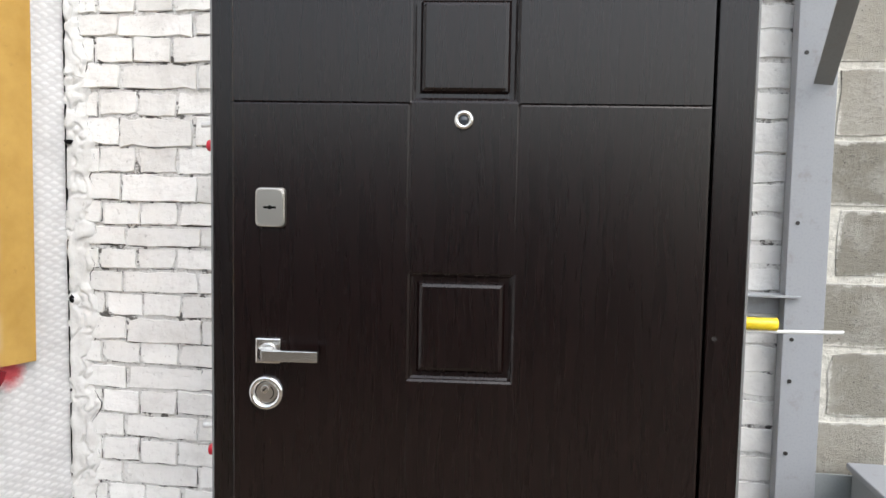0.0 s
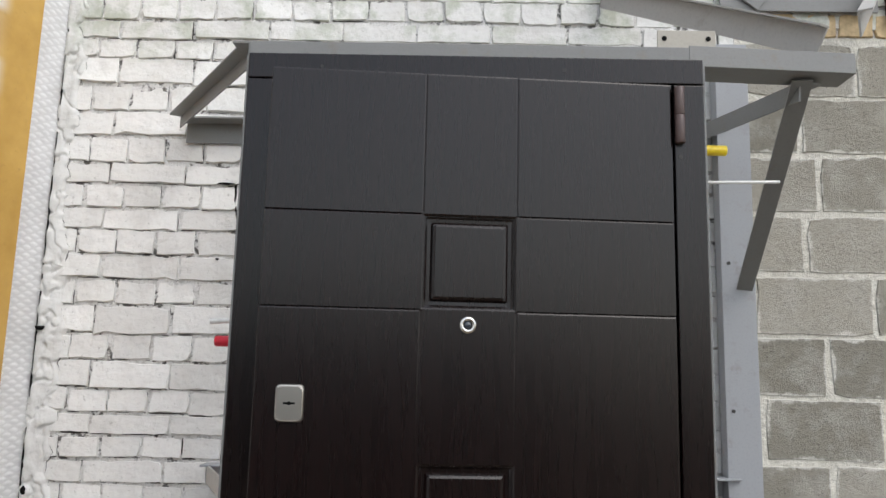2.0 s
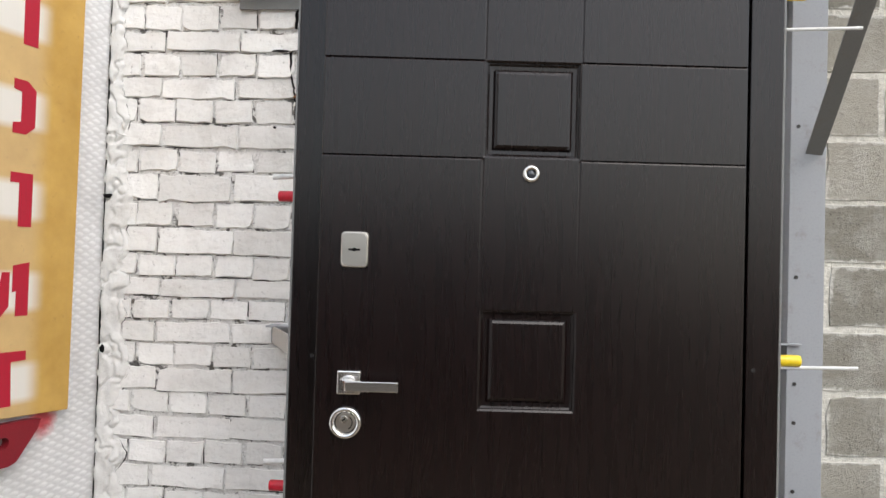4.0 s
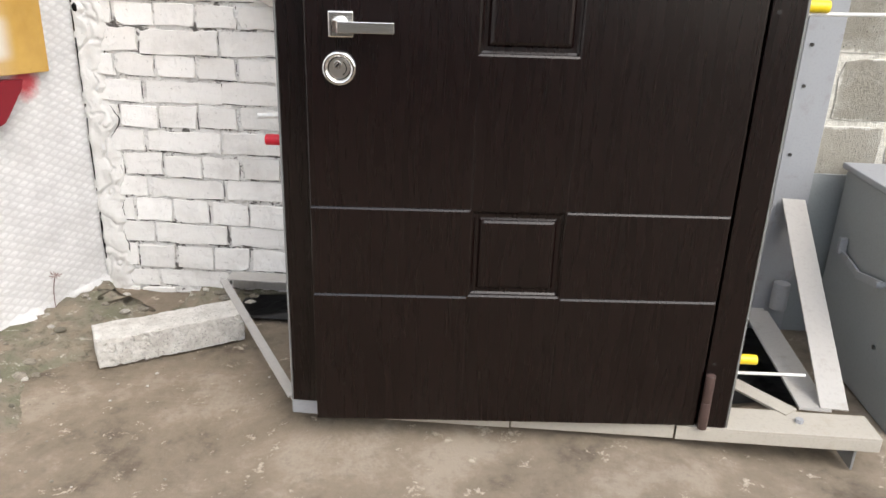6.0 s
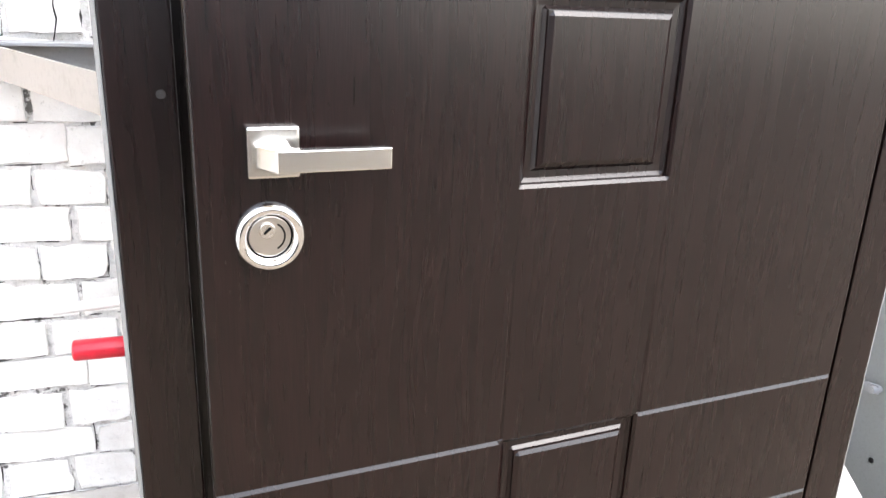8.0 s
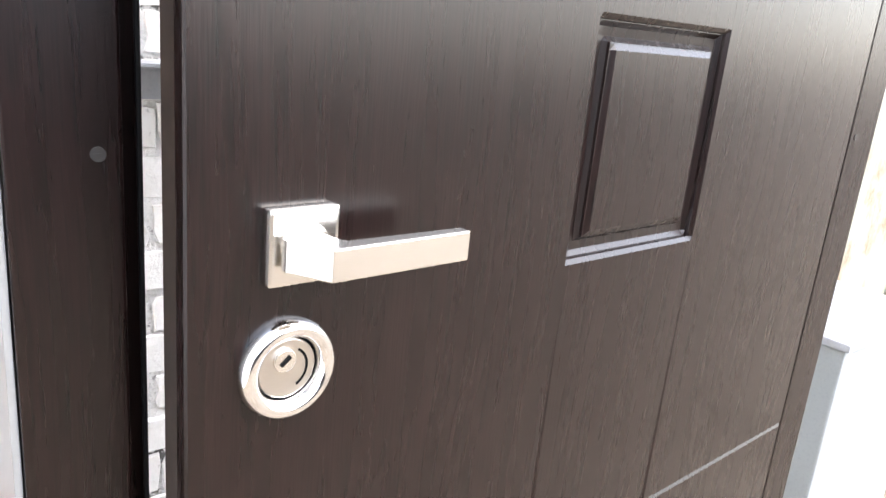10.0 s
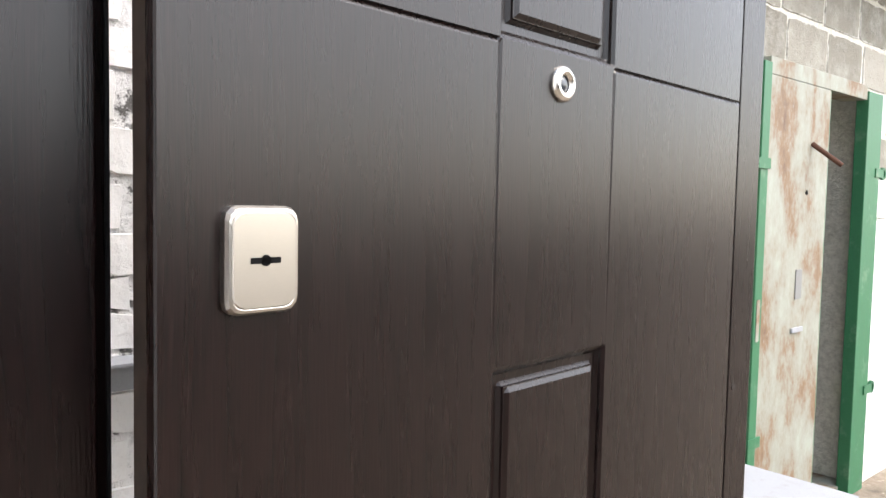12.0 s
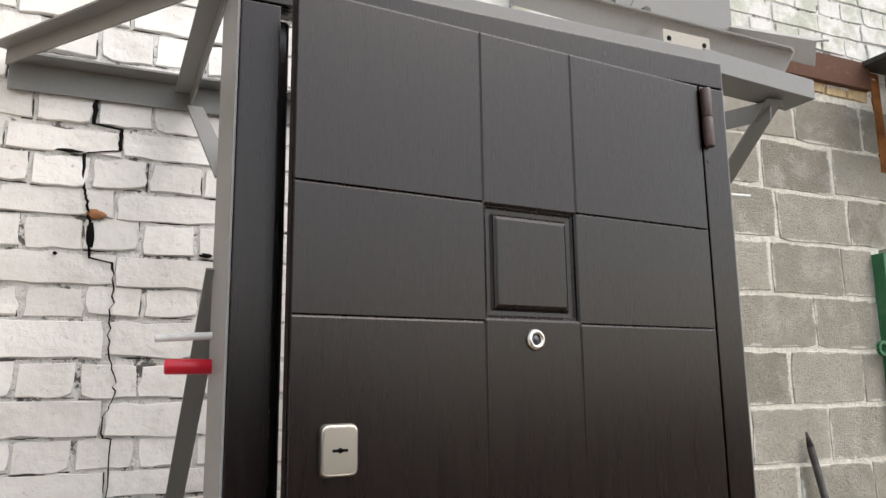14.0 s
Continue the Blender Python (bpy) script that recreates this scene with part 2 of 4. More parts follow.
LEDGE_FACE = ledge_material()
KERB = concrete_material("pale_cast_concrete", (0.46, 0.44, 0.40), (0.80, 0.785, 0.74), 0.7)
QUILT = concrete_material("whitewashed_mesh_plaster", (0.66, 0.655, 0.645), (0.78, 0.775, 0.765))
GREY_STEEL = paint_material("grey_painted_steel", (0.205, 0.205, 0.20), 0.5, (0.20, 0.165, 0.13), 0.6)
LIGHT_STEEL = paint_material("light_grey_painted_steel", (0.32, 0.33, 0.345), 0.5, (0.20, 0.17, 0.14), 0.5)
BOX_STEEL = paint_material("grey_enamel_cabinet_steel", (0.27, 0.29, 0.29), 0.45, amount=0.15)
GREEN = paint_material("green_painted_steel", (0.03, 0.145, 0.065), 0.5, (0.20, 0.30, 0.20), 0.45, 9)
RUSTY = rusty_white_material()
RUST = paint_material("rusted_steel", (0.10, 0.045, 0.028), 0.85, (0.28, 0.12, 0.05), 0.8, 25)
RED = paint_material("red_enamel", (0.42, 0.009, 0.03), 0.45, (0.30, 0.02, 0.03), 0.3)
DARK_RED = paint_material("dark_red_enamel", (0.22, 0.009, 0.018), 0.5, (0.12, 0.02, 0.02), 0.5)
RED_PLASTIC = plain("red_plastic", (0.55, 0.01, 0.03), 0.3)
YELLOW_PLASTIC = plain("yellow_plastic", (0.80, 0.58, 0.02), 0.3)
WHITE_ROD = plain("white_rod", (0.72, 0.72, 0.70), 0.4)
NICKEL = satin_metal("satin_nickel", (0.71, 0.685, 0.645), 0.25)
BRUSHED = satin_metal("brushed_nickel_plate", (0.52, 0.485, 0.435), 0.32)
CHROME = satin_metal("polished_chrome", (0.80, 0.80, 0.80), 0.08)
HINGE = plain("brown_hinge_paint", (0.075, 0.046, 0.040), 0.4)
BLACK = plain("black_slot", (0.004, 0.004, 0.004), 0.8, 0, 0.1)
SCREW = plain("dark_screw", (0.035, 0.032, 0.03), 0.4, 0.3)
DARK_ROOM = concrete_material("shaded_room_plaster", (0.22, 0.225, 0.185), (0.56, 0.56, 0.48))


# ---------------------------------------------------------------- mesh helpers
def add_box(bm, lo, hi, bevel=0.0):
    r = bmesh.ops.create_cube(bm, size=1.0)
    vs = r["verts"]
    c = [(a + b) / 2 for a, b in zip(lo, hi)]
    s = [abs(b - a) for a, b in zip(lo, hi)]
    bmesh.ops.scale(bm, verts=vs, vec=s)
    bmesh.ops.translate(bm, verts=vs, vec=c)
    if bevel:
        es = list({e for v in vs for e in v.link_edges})
        bmesh.ops.bevel(bm, geom=es, offset=bevel, segments=2, affect="EDGES", profile=0.6)
    return bm


def box(lo, hi, bevel=0.0):
    return add_box(bmesh.new(), lo, hi, bevel)


def add_cyl(bm, p, q, r, r2=None, seg=20, bevel=0.0):
    p, q = Vector(p), Vector(q)
    d = q - p
    m = Matrix.Translation((p + q) / 2) @ d.to_track_quat("Z", "Y").to_matrix().to_4x4()
    out = bmesh.ops.create_cone(bm, cap_ends=True, segments=seg, radius1=r, radius2=r if r2 is None else r2, depth=d.length, matrix=m)
    if bevel:
        caps = {f for v in out["verts"] for f in v.link_faces if len(f.verts) == seg}
        es = list({e for f in caps for e in f.edges})
        bmesh.ops.bevel(bm, geom=es, offset=bevel, segments=2, affect="EDGES", profile=0.5)
    return bm


def cyl(p, q, r, r2=None, seg=20, bevel=0.0):
    return add_cyl(bmesh.new(), p, q, r, r2, seg, bevel)


def add_prism(bm, p, q, section, up=(0, 0, 1)):
    """A closed section (side, up) swept from p to q."""
    p, q = Vector(p), Vector(q)
    d = (q - p).normalized()
    side = d.cross(Vector(up)).normalized()
    top = side.cross(d)
    a = [bm.verts.new(p + side * s + top * u) for s, u in section]
    b = [bm.verts.new(q + side * s + top * u) for s, u in section]
    n = len(section)
    for i in range(n):
        bm.faces.new((a[i], a[(i + 1) % n], b[(i + 1) % n], b[i]))
    bm.faces.new(list(reversed(a)))
    bm.faces.new(b)
    bmesh.ops.recalc_face_normals(bm, faces=bm.faces)
    return bm


def angle_bar(p, q, w, h, t=0.005, up=(0, 0, 1), flip=False):
    """Steel angle: a flange across and a flange down from its outer edge."""
    sgn = -1 if flip else 1
    sec = [(0, 0), (sgn * w, 0), (sgn * w, -t), (sgn * t, -t), (sgn * t, -h), (0, -h)]
    return add_prism(bmesh.new(), p, q, sec, up)


def flat_bar(p, q, w, t, up=(0, 0, 1)):
    return add_prism(bmesh.new(), p, q, [(-w / 2, -t / 2), (w / 2, -t / 2), (w / 2, t / 2), (-w / 2, t / 2)], up)


def mesh_ob(name, bm, material, smooth=False):
    me = bpy.data.meshes.new(name)
    bmesh.ops.recalc_face_normals(bm, faces=bm.faces)
    bm.to_mesh(me)
    bm.free()
    me.materials.append(material)
    if smooth:
        for p in me.polygons:
            p.use_smooth = True
    return new(name, me)


def part(name, bm, material, parent, label="", smooth=False):
    """One mesh under a thing or a part, its points given in the parent's own axes."""
    ob = mesh_ob(name, bm, material, smooth)
    ob.parent = parent
    if label:
        tagged(ob, label)
    return ob


def thing(name, at, label, category, group="", kind=""):
    e = new(name)
    e.empty_display_size = 0.05
    e.location = at
    bpy.context.view_layer.update()
    return tagged(e, label, category, group, kind)


def local(bm, at):
    bmesh.ops.translate(bm, verts=bm.verts, vec=[-a for a in at])
    return bm


WALL_Y = 0.80

# ---------------------------------------------------------------- large structure
def ground_sheet():
    def steps():
        out, v = [], -2.0
        while v < 2.4:
            out.append(v)
            v += 0.045
        return out
    xs = [-300, -60, -15, -6, -3] + [x + 0.4 for x in steps()] + [3.6, 4.5, 6, 15, 60, 300]
    ys = [-300, -60, -15, -6, -3.2] + [y - 0.9 for y in steps()] + [2.2, 4, 15, 60, 300]
    bm = bmesh.new()
    grid = []
    for y in ys:
        row = []
        for x in xs:
            z = 0.0
            if -2.2 < x < 3.4 and -3 < y < 1.6:
                z = 0.012 * noise.noise((x * 3.1, y * 3.1, 0)) + 0.006 * noise.noise((x * 11, y * 11, 4))
                z += 0.012 * max(0.0, min(1.0, (-0.62 - x) / 0.3)) * (0.6 + noise.noise((x * 9, y * 9, 2)))
            z += 0.042 * max(0.0, min(1.0, (x + 0.22) / 0.3, (1.16 - x) / 0.2)) * math.exp(-((y - 0.05) / 0.38) ** 2)
            row.append(bm.verts.new((x, y, z - 0.004)))
        grid.append(row)
    for j in range(len(ys) - 1):
        for i in range(len(xs) - 1):
            bm.faces.new((grid[j][i], grid[j][i + 1], grid[j + 1][i + 1], grid[j + 1][i]))
    ob = mesh_ob("ground", bm, GROUND, True)
    return tagged(ob, "dusty brown packed earth over old concrete", "ground", kind="structure")


ground = ground_sheet()

wall_north = mesh_ob("wall_north", box((-0.94, WALL_Y + 0.004, -0.3), (1.455, WALL_Y + 0.34, 4.2)), MORTAR)
tagged(wall_north, "white painted brick wall with dirty open joints", "wall", kind="structure")

bm = bmesh.new()
add_box(bm, (1.455, WALL_Y + 0.0015, -0.3), (2.67, WALL_Y + 0.34, 2.56))
add_box(bm, (2.67, WALL_Y + 0.0015, 1.93), (3.74, WALL_Y + 0.34, 2.56))
add_box(bm, (3.74, WALL_Y + 0.0015, -0.3), (9.0, WALL_Y + 0.34, 2.56))
wall_east = mesh_ob("wall_east", bm, BLOCK_MORTAR)
tagged(wall_east, "grey cinder block wall with pale smeared mortar", "wall", kind="structure")
wall_upper = mesh_ob("wall_upper", box((1.455, WALL_Y + 0.004, 2.56), (9.0, WALL_Y + 0.34, 4.2)), MORTAR)
tagged(wall_upper, "white painted brickwork above the cinder blocks", "wall", kind="structure")


def mesh_plaster_material():
    m, nt, b = mat("white_diamond_mesh_plaster", 0.75, 0, 0.3)
    v = coords(nt)
    waves = []
    for ang in (62, -62):
        mp = nt.nodes.new("ShaderNodeMapping")
        mp.inputs["Rotation"].default_value = (radians(ang), 0, 0)
        nt.links.new(v, mp.inputs["Vector"])
        wv = node(nt, "ShaderNodeTexWave", Scale=13.0, Distortion=0.5)
        wv.bands_direction = "Y"
        wv.inputs["Detail"].default_value = 1.0
        nt.links.new(mp.outputs["Vector"], wv.inputs["Vector"])
        waves.append(wv.outputs["Fac"])
    mul = nt.nodes.new("ShaderNodeMath")
    mul.operation = "MULTIPLY"
    nt.links.new(waves[0], mul.inputs[0])
    nt.links.new(waves[1], mul.inputs[1])
    n = noise_tex(nt, v, 9, 6, 0.65)
    c = ramp(nt, n, [(0.35, (0.64, 0.637, 0.63)), (0.6, (0.78, 0.777, 0.772))])
    joint = ramp(nt, mul.outputs[0], [(0.02, grey(0.32)), (0.25, grey(0.0))])
    c = mix(nt, joint, c, (0.46, 0.45, 0.44))
    # red spray that drifted past the lug
    near = nt.nodes.new("ShaderNodeVectorMath")
    near.operation = "DISTANCE"
    near.inputs[1].default_value = (0, -0.222, 0.770)
    nt.links.new(v, near.inputs[0])
    drift = nt.nodes.new("ShaderNodeMath")
    drift.operation = "MULTIPLY_ADD"
    drift.inputs[1].default_value = 0.05
    nt.links.new(noise_tex(nt, v, 30, 6, 0.7), drift.inputs[0])
    nt.links.new(near.outputs["Value"], drift.inputs[2])
    c = mix(nt, ramp(nt, drift.outputs[0], [(0.05, grey(0.9)), (0.092, grey(0.0))]), c, (0.55, 0.02, 0.035))
    nt.links.new(c, b.inputs["Base Color"])
    bump(nt, b, mul.outputs[0], 0.24, 0.009)
    return m


wall_west = mesh_ob("wall_west", box((-0.25, -5.2, -0.3), (0, 0.12, 4.2)), mesh_plaster_material())
wall_west.location = (-0.885, 0.80, 0)
wall_west.rotation_euler = (0, 0, radians(-16.7))
tagged(wall_west, "whitewashed plaster wall with a diamond mesh relief", "wall", kind="structure")

# added wall across the yard, unseen behind the camera, darkens the door's reflections
bm = box((-9.0, -4.9, -0.3), (2.4, -4.6, 1.8))
add_box(bm, (2.1, -6.3, -0.3), (2.4, -4.9, 1.8))
add_box(bm, (2.4, -6.6, -0.3), (14.0, -6.3, 1.0))
unseen_dark_wall = mesh_ob("unseen_dark_wall", bm, concrete_material("reflection_wall_dark", (0.06, 0.055, 0.05), (0.10, 0.09, 0.083)))
tagged(unseen_dark_wall, "plain dark wall added out of view for the door's reflections, lower at one end", "wall", kind="structure")

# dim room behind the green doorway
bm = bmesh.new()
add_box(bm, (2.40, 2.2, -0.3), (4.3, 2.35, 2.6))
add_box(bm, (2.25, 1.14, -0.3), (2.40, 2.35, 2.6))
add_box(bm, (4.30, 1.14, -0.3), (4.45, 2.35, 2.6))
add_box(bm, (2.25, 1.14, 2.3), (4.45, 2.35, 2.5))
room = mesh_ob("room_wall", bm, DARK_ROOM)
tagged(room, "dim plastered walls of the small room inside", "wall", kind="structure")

# ---------------------------------------------------------------- the door on its rack
HINGE_X, SWING = 1.026, 4.7
U_EDGE, U_HINGE, LEAF_Z0, LEAF_Z1 = 0.950, 0.0270, 0.004, 1.962   # heights over the door's foot
U_A, U_B = 0.600, 0.389                                              # the two upright grooves
PANELS = [(1.420, 1.634), (0.873, 1.092), (0.337, 0.545)]            # raised square panels
ROWS = [1.634, 1.420, 0.545, 0.337]                                  # level grooves


def groove(d, half, deep):
    return deep * max(0.0, 1 - d / half)


def leaf_depth(x, z):
    """How deep the pressed front lies behind its flat face."""
    u = -x
    d = 0.0
    for a in (U_A, U_B):
        d = max(d, groove(abs(u - a), 0.0034, 0.0016))
    for h in ROWS:
        if u >= U_A or u <= U_B:
            d = max(d, groove(abs(z - h), 0.0014 if z > h else 0.0052, 0.0030))
    for z0, z1 in PANELS:
        if U_B <= u <= U_A and z0 <= z <= z1:
            e = min(u - U_B, U_A - u, z - z0, z1 - z)
            prof = [(0, 0.0), (0.0044, 0.0030), (0.0052, 0.0062), (0.0060, 0.0062), (0.0105, 0.0100), (0.0185, 0.0105), (0.0225, 0.0066), (0.0233, 0.0042), (0.0243, 0.0040), (0.0295, 0.0010), (1, 0.0010)]
            for (e0, d0), (e1, d1) in zip(prof, prof[1:]):
                if e0 <= e <= e1:
                    d = d0 + (d1 - d0) * (e - e0) / (e1 - e0)
                    break
    return d


def leaf_front():
    us = {U_EDGE, U_HINGE, 0.9484, 0.0310}
    for a in (U_A, U_B):
        us |= {a - 0.0034, a, a + 0.0034}
    offs = (0, 0.0044, 0.0052, 0.0060, 0.0105, 0.0185, 0.0225, 0.0233, 0.0243, 0.0295)
    us |= {U_B + o for o in offs} | {U_A - o for o in offs}
    zs = {LEAF_Z0, LEAF_Z1, LEAF_Z0 + 0.004, LEAF_Z1 - 0.004}
    for h in ROWS:
        zs |= {h - 0.0052, h, h + 0.0014}
    for z0, z1 in PANELS:
        zs |= {z0 + o for o in offs} | {z1 - o for o in offs}
    us, zs = sorted(us, reverse=True), sorted(zs)
    bm = bmesh.new()
    rows = []
    for z in zs:
        row = []
        for u in us:
            d = leaf_depth(-u, z)
            if u in (U_EDGE, U_HINGE) or z in (LEAF_Z0, LEAF_Z1):
                d = max(d, 0.0016)
            row.append(bm.verts.new((-u, d, z)))
        rows.append(row)
    for j in range(len(zs) - 1):
        for i in range(len(us) - 1):
            bm.faces.new((rows[j][i], rows[j][i + 1], rows[j + 1][i + 1], rows[j + 1][i]))
    rim = rows[0] + [r[-1] for r in rows[1:-1]] + rows[-1][::-1] + [r[0] for r in rows[-2:0:-1]]
    back = [bm.verts.new((v.co.x, 0.0125, v.co.z)) for v in rim]
    n = len(rim)
    for i in range(n):
        bm.faces.new((rim[i], back[i], back[(i + 1) % n], rim[(i + 1) % n]))
    bm.faces.new(back)
    return bm


def entrance_door():
    foot = (0, 0, 0.10)
    door = thing("entrance_door", foot, "dark wenge steel entrance door standing slightly ajar in its frame", "door")
    # frame: flat front plates with a shallow channel behind
    for x0, x1, c0, c1 in ((0.0, 0.067, 0.004, 0.045), (1.006, 1.075, 1.024, 1.071)):
        bm = box((x0, 0, 0), (x1, 0.014, 1.963), 0.002)
        add_box(bm, (c0, 0.0145, 0.002), (c1, 0.065, 1.96), 0.002)
        if x0 < 0.5:
            add_box(bm, (0.058, 0.0142, 0.002), (0.0665, 0.0495, 1.96), 0.001)
            add_box(bm, (0.046, 0.050, 0.002), (0.088, 0.0645, 1.96), 0.001)
        else:
            add_box(bm, (0.985, 0.036, 0.002), (1.023, 0.0645, 1.96), 0.001)
        part("frame_post", bm, WOOD, door)
    bm = box((0, -0.001, 1.966), (1.075, 0.015, 2.027), 0.002)
    add_box(bm, (0.004, 0.0155, 1.97), (1.071, 0.065, 2.022), 0.002)
    part("frame_head", bm, WOOD, door)
    # black strip added on the lip, dark like its shaded recess
    part("lip_shade_strip", box((0.0885, 0.0500, 0.004), (0.0925, 0.0630, 1.958), 0.0015), LIP_SHADE, door, "black strip added on the frame lip for its shaded recess")
    part("threshold", box((0.046, 0.02, 0.0), (1.023, 0.065, 0.003)), WOOD, door)
    # leaf, in its own axes from the hinge
    leaf = part("leaf", leaf_front(), WOOD, door, "dark wenge leaf pressed with grooves and square panels")
    leaf.location = (HINGE_X, -0.001, 0)
    leaf.rotation_euler = (0, 0, radians(SWING))
    part("leaf_core", box((-0.916, 0.0365, 0.03), (-0.050, 0.062, 1.925), 0.003), WOOD, leaf)
    part("leaf_tray", box((-0.9490, 0.0130, 0.006), (-0.030, 0.0360, 1.958), 0.0015), EDGE, leaf, "grey-brown steel tray behind the pressed front")
    # lever handle
    zc, uc = 0.9275, 0.876
    bm = box((-uc - 0.0255, -0.010, zc - 0.0255), (-uc + 0.0255, 0, zc + 0.0255), 0.003)
    rose = part("handle_rose", bm, NICKEL, leaf, "square satin nickel rose")
    part("handle_collar", cyl((-uc, -0.0102, zc), (-uc, -0.0135, zc), 0.0165, seg=32, bevel=0.001), NICKEL, leaf, "", True)
    # lever: a flat blade that comes off a slanting neck
    plan = [(-0.0190, -0.0138), (-0.0185, -0.0190), (-0.0030, -0.0470), (0.1080, -0.0470), (0.1080, -0.0365), (0.0150, -0.0355), (0.0110, -0.0300), (0.0110, -0.0138)]
    bm = bmesh.new()
    low = [bm.verts.new((-uc + x, y, zc - 0.0130)) for x, y in plan]
    top = [bm.verts.new((-uc + x, y, zc + 0.0085)) for x, y in plan]
    for k in range(len(plan)):
        j = (k + 1) % len(plan)
        bm.faces.new((low[k], low[j], top[j], top[k]))
    bm.faces.new(low[::-1])
    bm.faces.new(top)
    bmesh.ops.bevel(bm, geom=bm.edges[:], offset=0.0013, segments=2, affect="EDGES", profile=0.6)
    part("lever", bm, NICKEL, leaf, "flat satin nickel lever")
    # cylinder guard
    zc, uc = 0.841, 0.881
    bm = bmesh.new()
    prof = [(0.0355, 0.0), (0.0355, 0.004), (0.033, 0.009), (0.030, 0.0105), (0.026, 0.0095), (0.0235, 0.006), (0.0225, -0.001)]
    seg = 48
    rings = [[bm.verts.new((-uc + r * math.cos(2 * math.pi * k / seg), -h, zc + r * math.sin(2 * math.pi * k / seg))) for k in range(seg)] for r, h in prof]
    for a, b2 in zip(rings, rings[1:]):
        for k in range(seg):
            bm.faces.new((a[k], a[(k + 1) % seg], b2[(k + 1) % seg], b2[k]))
    part("lock_ring", bm, CHROME, leaf, "polished chrome guard ring", True)
    part("lock_disc", cyl((-uc, -0.0025, zc), (-uc, 0.001, zc), 0.0213, seg=40, bevel=0.001), BRUSHED, leaf)
    part("lock_well", cyl((-uc, -0.0006, zc), (-uc, 0.0012, zc), 0.0228, seg=40), BLACK, leaf)
    part("lock_cylinder", cyl((-uc - 0.003, -0.0052, zc + 0.007), (-uc - 0.003, -0.002, zc + 0.007), 0.0082, seg=28, bevel=0.0008), NICKEL, leaf)
    bm = box((-0.0045, -0.0062, -0.0012), (0.0045, -0.0050, 0.0012))
    bmesh.ops.rotate(bm, verts=bm.verts, cent=(0, 0, 0), matrix=Matrix.Rotation(radians(-40), 3, "Y"))
    bmesh.ops.translate(bm, verts=bm.verts, vec=(-uc - 0.003, 0, zc + 0.007))
    part("keyway", bm, BLACK, leaf)
    # curved slot of the turning shutter
    bm = bmesh.new()
    arc = [radians(-62 + 11 * k) for k in range(12)]
    rows = [[bm.verts.new((-uc + r * math.cos(a), y, zc + r * math.sin(a))) for a in arc] for r, y in ((0.0138, -0.0029), (0.0156, -0.0029), (0.0156, -0.0020), (0.0138, -0.0020))]
    for a, b2 in zip(rows, rows[1:] + rows[:1]):
        for k in range(11):
            bm.faces.new((a[k], a[k + 1], b2[k + 1], b2[k]))
    part("shutter_slot", bm, BLACK, leaf)
    # upper lock plate
    zc, uc, hw, hh, ch = 1.213, 0.872, 0.0302, 0.0395, 0.010
    def plate(scale, y):
        a, b2, c = hw * scale, hh * scale, ch
        pts = []
        for sx, sz, first in ((1, 1, 0), (-1, 1, 1), (-1, -1, 0), (1, -1, 1)):
            arc = [(a - c + c * math.cos(t), b2 - c + c * math.sin(t)) for t in (0, 0.52, 1.05, 1.571)]
            if first:
                arc = arc[::-1]
            pts += [(sx * px, sz * pz) for px, pz in arc]
        return [(-uc + px, y, zc + pz) for px, pz in pts]
    bm = bmesh.new()
    loops = [[bm.verts.new(p) for p in plate(s, y)] for s, y in ((1, 0.0), (1, -0.006), (0.955, -0.0098), (0.90, -0.0104), (0.885, -0.0102), (0.86, -0.0115))]
    for a, b2 in zip(loops, loops[1:]):
        for k in range(16):
            bm.faces.new((a[k], a[(k + 1) % 16], b2[(k + 1) % 16], b2[k]))
    bm.faces.new(loops[-1])
    part("lock_plate", bm, BRUSHED, leaf, "satin nickel lock plate with a key slot")
    bm = box((-uc - 0.0125, -0.0122, zc - 0.0022), (-uc + 0.0125, -0.0112, zc + 0.0022))
    add_cyl(bm, (-uc, -0.0122, zc), (-uc, -0.0112, zc), 0.0042, seg=16)
    part("key_slot", bm, BLACK, leaf)
    # peephole
    zc, uc = 1.388, 0.495
    bm = bmesh.new()
    prof = [(0.0195, 0.0), (0.0195, 0.003), (0.016, 0.007), (0.012, 0.0075), (0.0095, 0.003)]
    seg = 36
    rings = [[bm.verts.new((-uc + r * math.cos(2 * math.pi * k / seg), -h, zc + r * math.sin(2 * math.pi * k / seg))) for k in range(seg)] for r, h in prof]
    for a, b2 in zip(rings, rings[1:]):
        for k in range(seg):
            bm.faces.new((a[k], a[(k + 1) % seg], b2[(k + 1) % seg], b2[k]))
    hole = part("peephole", bm, NICKEL, leaf, "satin nickel peephole ring", True)
    bm = bmesh.new()
    bmesh.ops.create_uvsphere(bm, u_segments=20, v_segments=10, radius=0.0098)
    bmesh.ops.scale(bm, verts=bm.verts, vec=(1, 0.5, 1))
    bmesh.ops.translate(bm, verts=bm.verts, vec=(-uc, 0.0, zc))
    part("peephole_lens", bm, LENS, leaf, "", True)
    # hinges, at the post
    for z0, z1 in ((1.820, 1.955), (0.002, 0.150)):
        mid = (z0 + z1) / 2
        bm = cyl((1.0155, -0.009, z0), (1.0155, -0.009, mid - 0.0002), 0.0115, seg=24, bevel=0.001)
        add_cyl(bm, (1.0155, -0.009, mid + 0.0002), (1.0155, -0.009, z1), 0.0115, seg=24, bevel=0.001)
        part("hinge", bm, HINGE, door, "brown painted barrel hinge", True)
